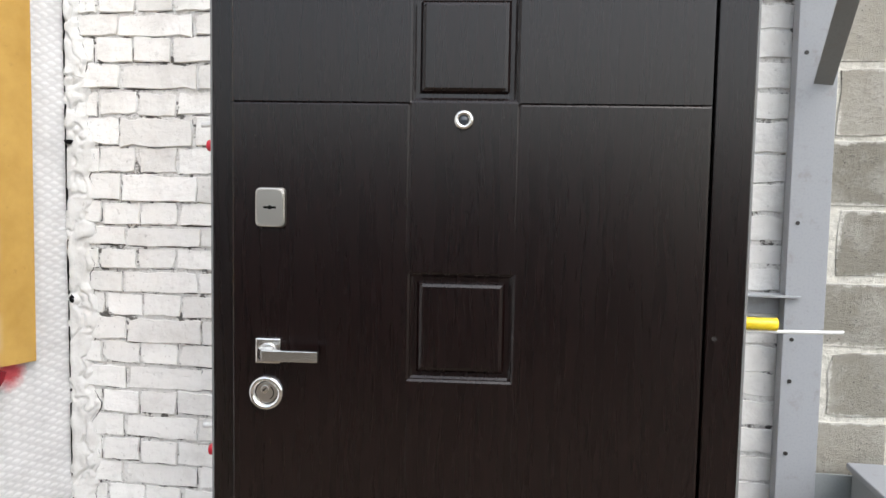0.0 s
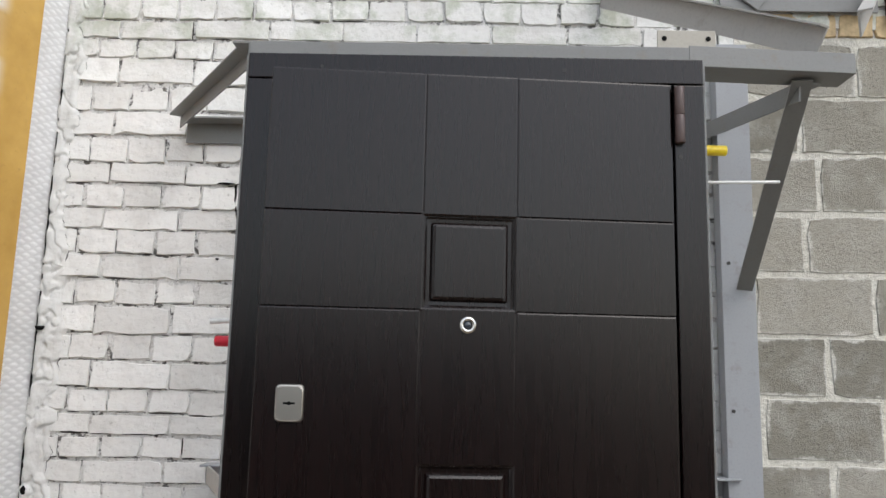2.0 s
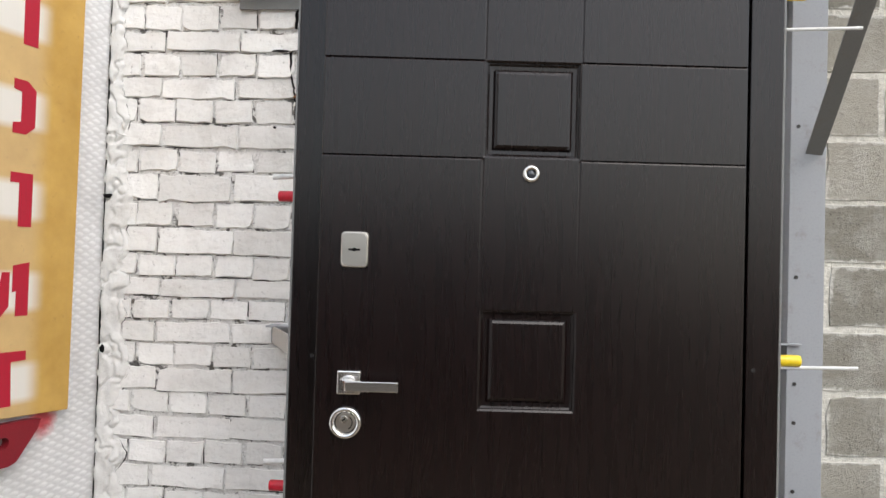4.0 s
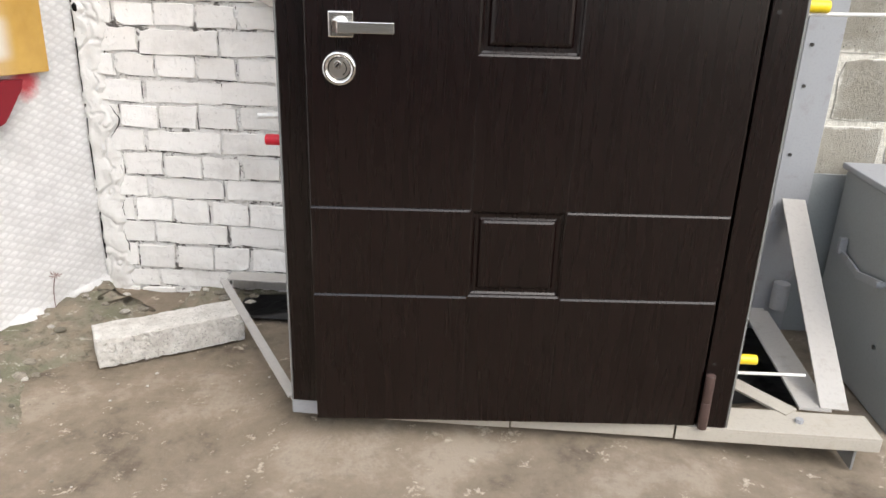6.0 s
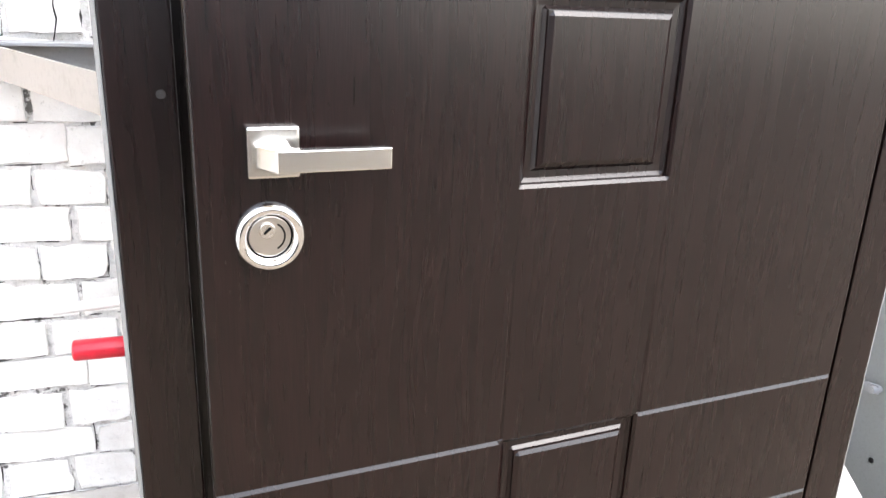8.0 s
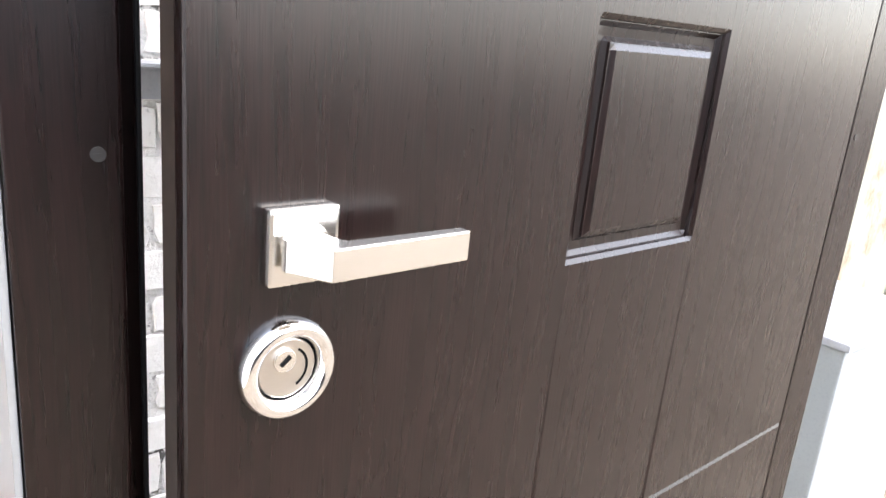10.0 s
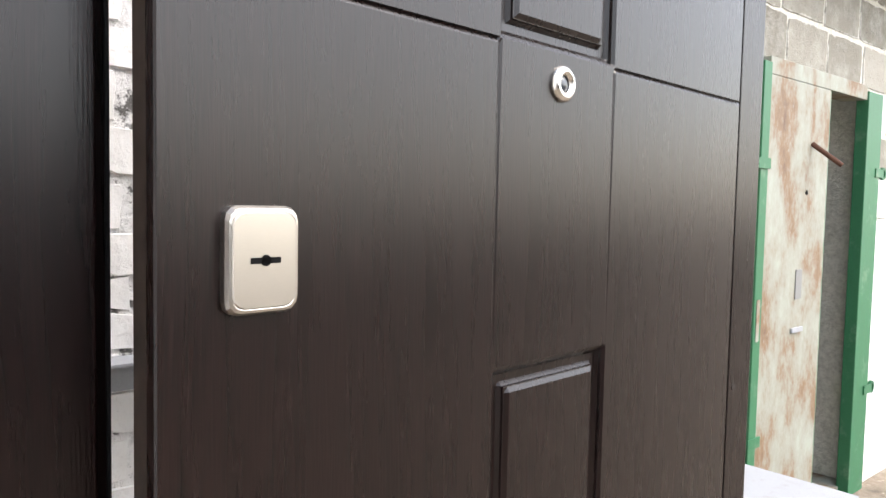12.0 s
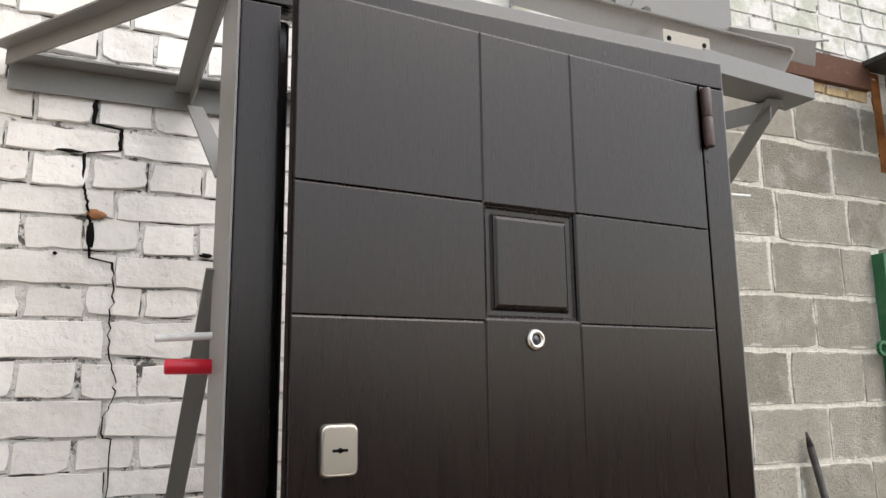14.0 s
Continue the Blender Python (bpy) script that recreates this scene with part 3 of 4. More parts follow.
    for x, z in ((1.022, 0.976), (1.021, 0.175), (1.018, 1.790), (0.052, 0.973), (0.75, 1.995), (0.176, 1.995)):
        y = -0.001 if z > 1.96 else 0.0
        bm = cyl((x, y - 0.0008, z), (x, y + 0.001, z), 0.0048, seg=16)
        add_box(bm, (x - 0.003, y - 0.0012, z - 0.0005), (x + 0.003, y - 0.0007, z + 0.0005))
        part("screw", bm, SCREW, door)
    return door


# near-black holds the shade in the frame lip's recess
LIP_SHADE = plain("lip_shade_black", (0.012, 0.011, 0.011), 0.7, 0, 0.3)
EDGE = plain("grey_brown_tray_paint", (0.020, 0.015, 0.013), 0.45, 0, 0.4, 0.5, 60)
lens_mat, _nt, _b = mat("peephole_glass", 0.05, 0, 0.8)
_b.inputs["Base Color"].default_value = (0.03, 0.035, 0.045, 1)
LENS = lens_mat
entrance_door()


# ---------------------------------------------------------------- steel rack that carries the door
def display_rack():
    at = (0, 0, 0)
    rack = thing("display_rack", at, "grey welded steel angle rack fixed to the brick wall", "rack")
    P = lambda name, bm, m=GREY_STEEL, label="": part(name, bm, m, rack, label)
    # upright side channels
    for x0, x1 in ((-0.006, -0.001), (1.076, 1.081)):
        bm = box((x0, 0.004, 0.06), (x1, 0.19, 2.125), 0.001)
        s = 1 if x0 < 0.5 else -1
        add_box(bm, (min(x1, x1 + s * 0.04) if s > 0 else x0 - 0.04, 0.185, 0.06), (x1 + 0.04 if s > 0 else x0, 0.19, 2.125))
        P("side_channel", bm)
    # foot rails
    P("foot_rail", box((-0.004, 0.002, 0.060), (0.078, 0.075, 0.0985), 0.002), LIGHT_STEEL)
    bm = box((0.080, 0.004, 0.056), (0.548, 0.07, 0.0985), 0.002)
    P("foot_rail", bm, CREAM_STEEL)
    P("foot_rail", box((0.551, 0.004, 0.058), (0.955, 0.07, 0.0985), 0.002), CREAM_STEEL)
    bm = box((0.958, -0.002, 0.092), (1.452, 0.10, 0.0985), 0.002)
    add_box(bm, (0.958, -0.002, 0.060), (1.452, 0.004, 0.092), 0.002)
    P("foot_rail", bm, CREAM_STEEL)
    P("foot_plate", box((1.396, 0.006, 0.0), (1.402, 0.09, 0.092), 0.001))
    P("bolt", cyl((1.27, 0.05, 0.0985), (1.27, 0.05, 0.109), 0.010, seg=6), LIGHT_STEEL)
    # three levels of wall rails with their diagonals
    for z, x0, zt in ((0.095, -0.425, 0.09), (1.075, -0.285, 1.07), (2.208, -0.432, 2.200)):
        h = 0.075 if z > 2 else 0.062
        bm = box((x0, 0.785, z - h), (1.40, 0.791, z), 0.001)
        add_box(bm, (x0, 0.72, z - 0.006), (1.40, 0.785, z), 0.001)
        # rail and diagonal tone carries the light: top level greyer for its shade
        P("wall_rail", bm, GREY_STEEL if z > 2 else (PALE_STEEL if z < 0.5 else LIGHT_STEEL))
        if z < 1.5 and z > 0.5:
            bm = flat_bar((x0 + 0.02, 0.74, z - 0.03), (0.0, 0.2, z - 0.035), 0.006, 0.055)
        else:
            bm = angle_bar((x0 + 0.005, 0.72, z), (0.003, 0.05 if z > 2 else 0.03, 2.165 if z > 2 else 0.098), 0.04 if z > 2 else 0.026, 0.042)
        P("diagonal", bm, GREY_STEEL if z > 2 else PALE_STEEL)
    # left side members between wall and head
    P("side_member", angle_bar((-0.004, 0.78, 2.185), (-0.004, 0.02, 2.165), 0.045, 0.04))
    P("side_brace", flat_bar((0.0, 0.74, 2.13), (0.012, 0.20, 1.80), 0.040, 0.006))
    P("side_brace", flat_bar((0.0, 0.17, 1.62), (-0.012, 0.76, 1.08), 0.040, 0.006))
    # head beam
    P("head_strip", box((-0.006, 0.018, 2.128), (1.05, 0.09, 2.166), 0.002))
    bm = box((0.995, 0.091, 2.130), (1.140, 0.097, 2.243), 0.0015)
    plate = P("head_plate", bm, CREAM_STEEL, "drilled pale grey plate")
    for x in (1.012, 1.121):
        part("bolt_hole", cyl((x, 0.0895, 2.221), (x, 0.0912, 2.221), 0.0065, seg=16), BLACK, plate)
    bm = box((1.051, 0.02, 2.120), (1.492, 0.026, 2.172), 0.0015)
    add_box(bm, (1.051, 0.026, 2.120), (1.492, 0.115, 2.126), 0.0015)
    for v in bm.verts:
        # the free end stands back and a little higher
        f = (v.co.x - 1.051) / 0.441
        v.co += Vector((-0.016 * f, 0.058 * f, 0.012 * f))
    P("head_beam", bm)
    # right hand braces and the high diagonal
    P("brace", flat_bar((1.354, 0.100, 2.121), (1.438, 0.772, 1.640), 0.050, 0.006))
    P("brace", angle_bar((1.35, 0.11, 2.121), (1.24, 0.76, 2.185), 0.06, 0.05))
    P("high_arm", angle_bar((1.005, 0.785, 2.735), (1.415, 0.075, 2.252), 0.035, 0.078), PALE_STEEL)
    P("high_arm", angle_bar((1.480, 0.065, 2.290), (1.930, 0.772, 2.745), 0.035, 0.066), PALE_STEEL)
    P("wall_plate", box((1.40, 0.774, 2.642), (1.945, 0.782, 3.00), 0.002))
    bm = box((1.46, 0.763, 2.662), (1.57, 0.773, 2.768), 0.002)
    bmesh.ops.rotate(bm, verts=bm.verts, cent=(1.515, 0.77, 2.715), matrix=Matrix.Rotation(radians(38), 3, "Y"))
    P("wall_washer", bm)
    P("bolt", cyl((1.515, 0.762, 2.715), (1.515, 0.745, 2.715), 0.018, seg=6), SCREW)
    # low braces on the hinge side
    P("low_brace", flat_bar((1.419, 0.722, 0.480), (1.380, 0.112, 0.104), 0.069, 0.006), PALE_STEEL)
    P("low_brace", flat_bar((1.368, 0.718, 0.092), (1.332, 0.108, 0.1015), 0.080, 0.006), PALE_STEEL)
    P("low_brace", angle_bar((1.00, 0.455, 0.102), (1.285, 0.108, 0.102), 0.05, 0.035), CREAM_STEEL)
    # wall column
    bm = box((1.362, 0.735, 0.0), (1.470, 0.791, 2.50), 0.002)
    P("column", bm, LIGHT_STEEL, "light grey steel column")
    P("pivot_tube", cyl((1.43, 0.70, 0.115), (1.43, 0.70, 0.205), 0.026, seg=24, bevel=0.002), LIGHT_STEEL)
    for z in (0.95, 0.83, 0.62, 1.28, 1.75):
        P("bolt_head", cyl((1.385, 0.736, z), (1.385, 0.732, z), 0.006, seg=10), SCREW)
    return rack


PALE_STEEL = paint_material("weathered_pale_steel", (0.40, 0.385, 0.36), 0.55, (0.26, 0.235, 0.20), 0.6, 11)
CREAM_STEEL = paint_material("worn_cream_painted_steel", (0.42, 0.39, 0.335), 0.6, (0.30, 0.25, 0.18), 0.4, 14)
display_rack()


def pin(name, x0, x1, xh, y, z, rod_z, grip, rod, label, group, rod_r=0.0042):
    """A plastic grip and a thin rod that stick out through the rack's side channel."""
    t = thing(name, (x0, y, z), label, "handle", group)
    s = 1 if xh > x0 else -1
    bm = cyl((0, 0, 0), (xh - x0, 0, 0), 0.0135, seg=18, bevel=0.003)
    part("grip", bm, grip, t, "", True)
    bm = cyl((0, 0.004, rod_z - z), (x1 - x0, 0.004, rod_z - z + 0.006 * s), rod_r, seg=12)
    part("rod", bm, rod, t)
    return t


for z, rz in ((1.446, 1.500), (0.731, 0.793)):
    pin("red_grip", -0.0035, -0.100, -0.083, 0.155, z, rz, RED_PLASTIC, WHITE_ROD, "red plastic grip with a white rod in the rack side", "grips on the rack", 0.0068)
for z, rz in ((1.957, 1.873), (1.082, 1.063), (0.203, 0.158)):
    pin("yellow_grip", 1.0785, 1.318, 1.185, 0.17, z, rz, YELLOW_PLASTIC, WHITE_ROD, "yellow plastic grip with a white rod in the rack side", "grips on the rack")


# ---------------------------------------------------------------- sign on the mesh wall
def wall_frame(s, off, z):
    """A place on the slanted wall: s along it from the corner, off out from it."""
    a = radians(-16.7)
    return (-0.885 + off * math.cos(a) + s * math.sin(a), 0.80 + off * math.sin(a) - s * math.cos(a), z)


def stencil_board_material():
    m, nt, b = mat("ochre_board_with_white_overspray", 0.42, 0, 0.45)
    v = coords(nt)
    sep = nt.nodes.new("ShaderNodeSeparateXYZ")
    nt.links.new(v, sep.inputs[0])
    n = noise_tex(nt, v, 7, 5, 0.6)
    n2 = noise_tex(nt, v, 40, 5, 0.65)
    base = ramp(nt, n, [(0.3, (0.46, 0.265, 0.055)), (0.7, (0.60, 0.37, 0.095))])
    base = mix(nt, ramp(nt, n2, [(0.62, grey(0)), (0.75, grey(0.4))]), base, (0.30, 0.16, 0.04))
    # sprayed band, stronger around each letter
    band = nt.nodes.new("ShaderNodeMapRange")
    band.interpolation_type = "SMOOTHSTEP"
    for k, val in (("From Min", -0.10), ("From Max", -0.17)):
        band.inputs[k].default_value = val
    nt.links.new(sep.outputs["Y"], band.inputs["Value"])
    wv = nt.nodes.new("ShaderNodeMath")
    wv.operation = "SINE"
    ph = nt.nodes.new("ShaderNodeMath")
    ph.operation = "MULTIPLY_ADD"
    ph.inputs[1].default_value = 2 * math.pi / 0.272
    ph.inputs[2].default_value = -0.75
    nt.links.new(sep.outputs["Z"], ph.inputs[0])
    nt.links.new(ph.outputs[0], wv.inputs[0])
    rg = ramp(nt, wv.outputs[0], [(0.0, grey(0.15)), (0.55, grey(0.92))])
    amt = mix(nt, 1.0, band.outputs["Result"], rg, "MULTIPLY")
    c = mix(nt, amt, base, (0.74, 0.72, 0.67))
    nt.links.new(c, b.inputs["Base Color"])
    return m


def stencil_sign():
    at = wall_frame(0.15, 0.0, 0.80)
    sign = thing("stencil_sign", at, "ochre painted board with red stencilled letters on the mesh wall", "sign")
    sign.rotation_euler = (0, 0, radians(-16.7))
    # board: local y runs back along the wall, so -y is away from the corner
    bm = bmesh.new()
    lo = [(0.0, 0.0, -0.008), (0.0, -0.55, 0.012), (0.0, -0.55, 2.2), (0.0, 0.012, 2.2)]
    sec_a = [bm.verts.new((0.006, y, z)) for _, y, z in lo]
    sec_b = [bm.verts.new((0.030, y, z)) for _, y, z in lo]
    for i in range(4):
        bm.faces.new((sec_a[i], sec_a[(i + 1) % 4], sec_b[(i + 1) % 4], sec_b[i]))
    bm.faces.new(sec_a)
    bm.faces.new(sec_b[::-1])
    bmesh.ops.bevel(bm, geom=bm.edges[:], offset=0.002, segments=2, affect="EDGES")
    part("board", bm, stencil_board_material(), sign)
    # letters, each of stencil strokes (right edge at y -0.155, 0.2 wide, 0.16 high)
    def stroke(bm, pts):
        a = [bm.verts.new((0.0302, y, z)) for y, z in pts]
        b2 = [bm.verts.new((0.0318, y, z)) for y, z in pts]
        n = len(pts)
        for i in range(n):
            bm.faces.new((a[i], a[(i + 1) % n], b2[(i + 1) % n], b2[i]))
        bm.faces.new(a)
        bm.faces.new(b2[::-1])
    def both(half, mirror):
        out = []
        for pts in half:
            for sgn, base in ((-1, -0.165), (1, -0.365))[: 2 if mirror else 1]:
                bm = bmesh.new()
                stroke(bm, [(base + sgn * a, z) for a, z in pts])
                out.append(bm)
        return out
    te = [[(0.0, 0.16), (0.09, 0.16), (0.09, 0.0), (0.045, 0.0), (0.05, 0.13), (0.0, 0.132)]]
    pe = [[(0.0, 0.0), (0.045, 0.0), (0.045, 0.13), (0.075, 0.13), (0.075, 0.16), (0.0, 0.16)]]
    ie = [[(0.0, 0.0), (0.042, 0.0), (0.042, 0.075), (0.055, 0.07), (0.055, 0.15), (0.0, 0.16)],
          [(0.065, 0.13), (0.09, 0.13), (0.11, 0.0), (0.09, 0.0), (0.065, 0.03)], [(0.155, 0.0), (0.2, 0.0), (0.2, 0.16), (0.155, 0.16)]]
    oe = [[(0.0, 0.025), (0.03, 0.0), (0.075, 0.0), (0.075, 0.03), (0.048, 0.035), (0.048, 0.125), (0.075, 0.13), (0.075, 0.16), (0.03, 0.16), (0.0, 0.135)]]
    el = [[(0.0, 0.0), (0.05, 0.0), (0.05, 0.16), (0.0, 0.16)]]
    for z, half, mirror in ((0.035, te, True), (0.300, ie, False), (0.566, pe, True), (0.842, oe, True), (1.11, el, True), (1.38, el, True)):
        for bm in both(half, mirror):
            bmesh.ops.translate(bm, verts=bm.verts, vec=(0, 0, z))
            part("letter_stroke", bm, RED, sign)
    return sign


stencil_sign()


def lug_plate():
    at = wall_frame(0.380, 0.022, 0.730)
    lug = thing("steel_lug", at, "red painted steel lug with a round hole below the board", "lug")
    lug.rotation_euler = (0, 0, radians(-16.7))
    outer = []
    corners = [(0.125, 0.055), (0.12, 0.03), (0.045, -0.062), (0.02, -0.072), (-0.03, -0.072), (-0.06, -0.06), (-0.12, 0.03), (-0.125, 0.055)]
    n = 32
    for k in range(n):
        a = 2 * math.pi * k / n
        d = Vector((math.cos(a), math.sin(a)))
        best = 9.0
        for (y0, z0), (y1, z1) in zip(corners, corners[1:] + corners[:1]):
            den = d.x * (z1 - z0) - d.y * (y1 - y0)
            if abs(den) > 1e-9:
                r = (y0 * (z1 - z0) - z0 * (y1 - y0)) / den
                s = (y0 * d.y - z0 * d.x) / den
                if r > 0 and -1e-6 <= s <= 1 + 1e-6:
                    best = min(best, r)
        outer.append((d.x * best, d.y * best))
    inner = [(0.017 * math.cos(2 * math.pi * k / n), 0.017 * math.sin(2 * math.pi * k / n)) for k in range(n)]
    bm = bmesh.new()
    def ring(pts, x):
        return [bm.verts.new((x, y, z)) for y, z in pts]
    of, ob2, inf, inb = ring(outer, 0.014), ring(outer, -0.014), ring(inner, 0.014), ring(inner, -0.014)
    for k in range(n):
        j = (k + 1) % n
        bm.faces.new((of[k], of[j], inf[j], inf[k]))
        bm.faces.new((ob2[k], inb[k], inb[j], ob2[j]))
        bm.faces.new((of[k], ob2[k], ob2[j], of[j]))
        bm.faces.new((inf[k], inf[j], inb[j], inb[k]))
    part("plate", bm, DARK_RED, lug)
    return lug


lug_plate()


# ---------------------------------------------------------------- loose things on the ground
def kerb_stone():
    """Cast block: a smooth bright top, coarse pitted flanks and chipped edges."""
    size = Vector((0.430, 0.12, 0.092))
    bm = box((0, 0, 0), size, 0.004)
    bmesh.ops.subdivide_edges(bm, edges=[e for e in bm.edges if e.calc_length() > 0.3], cuts=3, use_grid_fill=True)
    bmesh.ops.subdivide_edges(bm, edges=[e for e in bm.edges if e.calc_length() > 0.05], cuts=21, use_grid_fill=True)
    for v in bm.verts:
        c = v.co.copy()
        flank = min(1.0, max(0.0, (size.z - 0.003 - c.z) / 0.006))
        pit = max(0.0, noise.noise(c * 95) + 0.6 * noise.noise(c * 210) - 0.05)
        mid = Vector((size.x / 2, size.y / 2, size.z / 2))
        inward = Vector([(m - a) / m for m, a in zip(mid, c)])
        inward = Vector([math.copysign(1.0, a) if abs(a) > 0.93 else 0.0 for a in inward])
        chip = max(0.0, noise.noise(c * 30) - 0.1) if sum(abs(a) for a in inward) > 1.5 else 0.0
        v.co += inward * (0.012 * pit * flank + 0.0016 * pit + 0.010 * chip) + noise.noise_vector(c * 11) * 0.0016
    ob = mesh_ob("concrete_kerb_block", bm, KERB, False)
    ob.location = (-0.641, 0.236, 0.002)
    ob.rotation_euler = (0, 0, radians(33))
    return tagged(ob, "rough pale concrete kerb block lying on the ground", "block")


kerb_stone()


LEDGE = []


def foundation_ledge():
    """Crumbling concrete along the foot of the two walls."""
    bm = bmesh.new()
    path = []
    for k in range(92):
        s = 2.6 * (1 - k / 91)
        path.append(Vector(wall_frame(s, 0.0, 0)))
    for k in range(1, 40):
        path.append(Vector((-0.88 + 1.0 * k / 39, 0.80, 0)))
    rows = []
    n_w = 92
    for i, p in enumerate(path):
        side = Vector((0.958, -0.287, 0)) if i < n_w - 3 else (Vector((0.4, -0.9, 0)) if i < n_w + 4 else Vector((0, -1, 0)))
        wide = 0.36 if i < n_w else max(0.05, 0.20 - 0.004 * (i - n_w))
        high = 0.036 if i < n_w else max(0.015, 0.036 - 0.001 * (i - n_w))
        row = []
        for j in range(24):
            f = j / 23
            q = p + side * (wide * f * (1 + 0.35 * noise.noise((p.x * 6, p.y * 6, 1))) - 0.01)
            z = high * (1 - f ** 3.5) * (1 + 0.5 * noise.noise((q.x * 13, q.y * 13, 3))) + 0.020 * (0.45 - abs(noise.noise((q.x * 21, q.y * 21, 7)))) + 0.008 * noise.noise((q.x * 60, q.y * 60, 9)) - 0.018 * f - (0.004 if n_w <= i < n_w + 18 else 0.0)
            if i >= n_w and (q - path[n_w - 1]).dot(Vector((0.958, -0.287, 0))) < 0.31:
                z -= 0.05
            row.append(bm.verts.new((q.x, q.y, z)))
            if z > -0.03 and 0.1 < f < 0.95:
                LEDGE.append((q.x, q.y, z))
        rows.append(row)
    for a, b2 in zip(rows, rows[1:]):
        for j in range(23):
            bm.faces.new((a[j], a[j + 1], b2[j + 1], b2[j]))
    ob = mesh_ob("foundation_ledge", bm, LEDGE_FACE, True)
    return tagged(ob, "crumbling grey concrete ledge along the wall foot", "ledge", kind="structure")


foundation_ledge()


def plaster_toe():
    """Lumpy plaster that flares out where the mesh wall meets the ground."""
    bm = bmesh.new()
    rows = []
    for k in range(150):
        s = -0.02 + 2.4 * k / 149
        big = max(0.003, 0.018 + 0.034 * noise.noise((s * 7, 2, 5))) + 0.012 * noise.noise((s * 23, 1, 3))
        high = 0.058 + 0.030 * noise.noise((s * 6, 8, 1))
        low = 0.026 + 0.030 * noise.noise((s * 5, 4, 9)) + 0.010 * noise.noise((s * 31, 4, 2))
        row = []
        for j in range(9):
            f = j / 8
            off = big * math.sin(math.pi * min(1.0, 0.05 + f) * 0.62) ** 2 if f < 1 else 0.0
            wob = 0.006 * noise.noise((s * 40, f * 3, 6))
            row.append(bm.verts.new(wall_frame(s, off + wob * f - 0.002, high + (low - high) * min(1.0, f * 1.15))))
        rows.append(row)
    for a, b2 in zip(rows, rows[1:]):
        for j in range(8):
            bm.faces.new((a[j], a[j + 1], b2[j + 1], b2[j]))
    ob = mesh_ob("plaster_toe", bm, QUILT, True)
    return tagged(ob, "lumpy whitewashed plaster along the wall foot", "plaster", kind="structure")


plaster_toe()


def film_and_recess_sheet():
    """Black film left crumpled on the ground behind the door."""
    # left end stands in for the dark of a recess under the wall rail
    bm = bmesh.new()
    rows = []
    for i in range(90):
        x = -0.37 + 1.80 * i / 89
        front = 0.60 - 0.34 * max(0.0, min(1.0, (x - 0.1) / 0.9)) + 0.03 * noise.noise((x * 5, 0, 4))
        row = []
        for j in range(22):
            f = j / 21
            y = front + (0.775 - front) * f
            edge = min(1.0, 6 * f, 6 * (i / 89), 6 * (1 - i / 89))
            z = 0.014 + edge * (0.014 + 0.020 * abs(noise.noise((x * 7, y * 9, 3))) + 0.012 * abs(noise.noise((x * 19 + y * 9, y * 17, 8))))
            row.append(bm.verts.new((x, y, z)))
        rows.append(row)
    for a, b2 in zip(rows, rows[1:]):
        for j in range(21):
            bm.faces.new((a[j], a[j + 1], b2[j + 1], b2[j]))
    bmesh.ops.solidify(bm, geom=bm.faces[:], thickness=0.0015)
    ob = mesh_ob("film_and_recess_sheet", bm, plain("black_plastic_film", (0.008, 0.008, 0.009), 0.28, 0, 0.5, 0.3, 20))
    return tagged(ob, "crumpled black plastic film lying behind the door, its left end standing in for a dark recess", "sheet")


film_and_recess_sheet()


def pebbles():
    rng = random.Random(5)
    bm = bmesh.new()
    for _ in range(90):
        x, y = rng.uniform(-0.9, 1.3), rng.uniform(-0.9, 0.6)
        if rng.random() < 0.5:
            x, y = rng.uniform(-0.8, -0.1), rng.uniform(-0.3, 0.5)
        r = rng.uniform(0.0015, 0.005)
        out = bmesh.ops.create_icosphere(bm, subdivisions=1, radius=r)
        for v in out["verts"]:
            v.co = Vector((v.co.x * rng.uniform(0.8, 1.5), v.co.y, v.co.z * 0.6)) + Vector((x, y, 0.004))
    for _ in range(170):
        x, y, z = rng.choice(LEDGE)
        if y < -0.6:
            continue
        r = rng.choice((0.004, 0.006, 0.008, 0.011, 0.017))
        out = bmesh.ops.create_icosphere(bm, subdivisions=1, radius=r)
        a, flat = rng.uniform(0, 3), rng.uniform(0.5, 0.9)
        for v in out["verts"]:
            c = v.co * (1 + 0.45 * noise.noise(v.co / r + Vector((x * 40, y * 40, a))))
            v.co = Vector((c.x * 1.3, c.y, c.z * flat)) + Vector((x, y, z + r * 0.25))
    ob = mesh_ob("gravel", bm, CRUMBS)
    return tagged(ob, "scattered grey mortar crumbs on the ground", "gravel", kind="stuff")


pebbles()


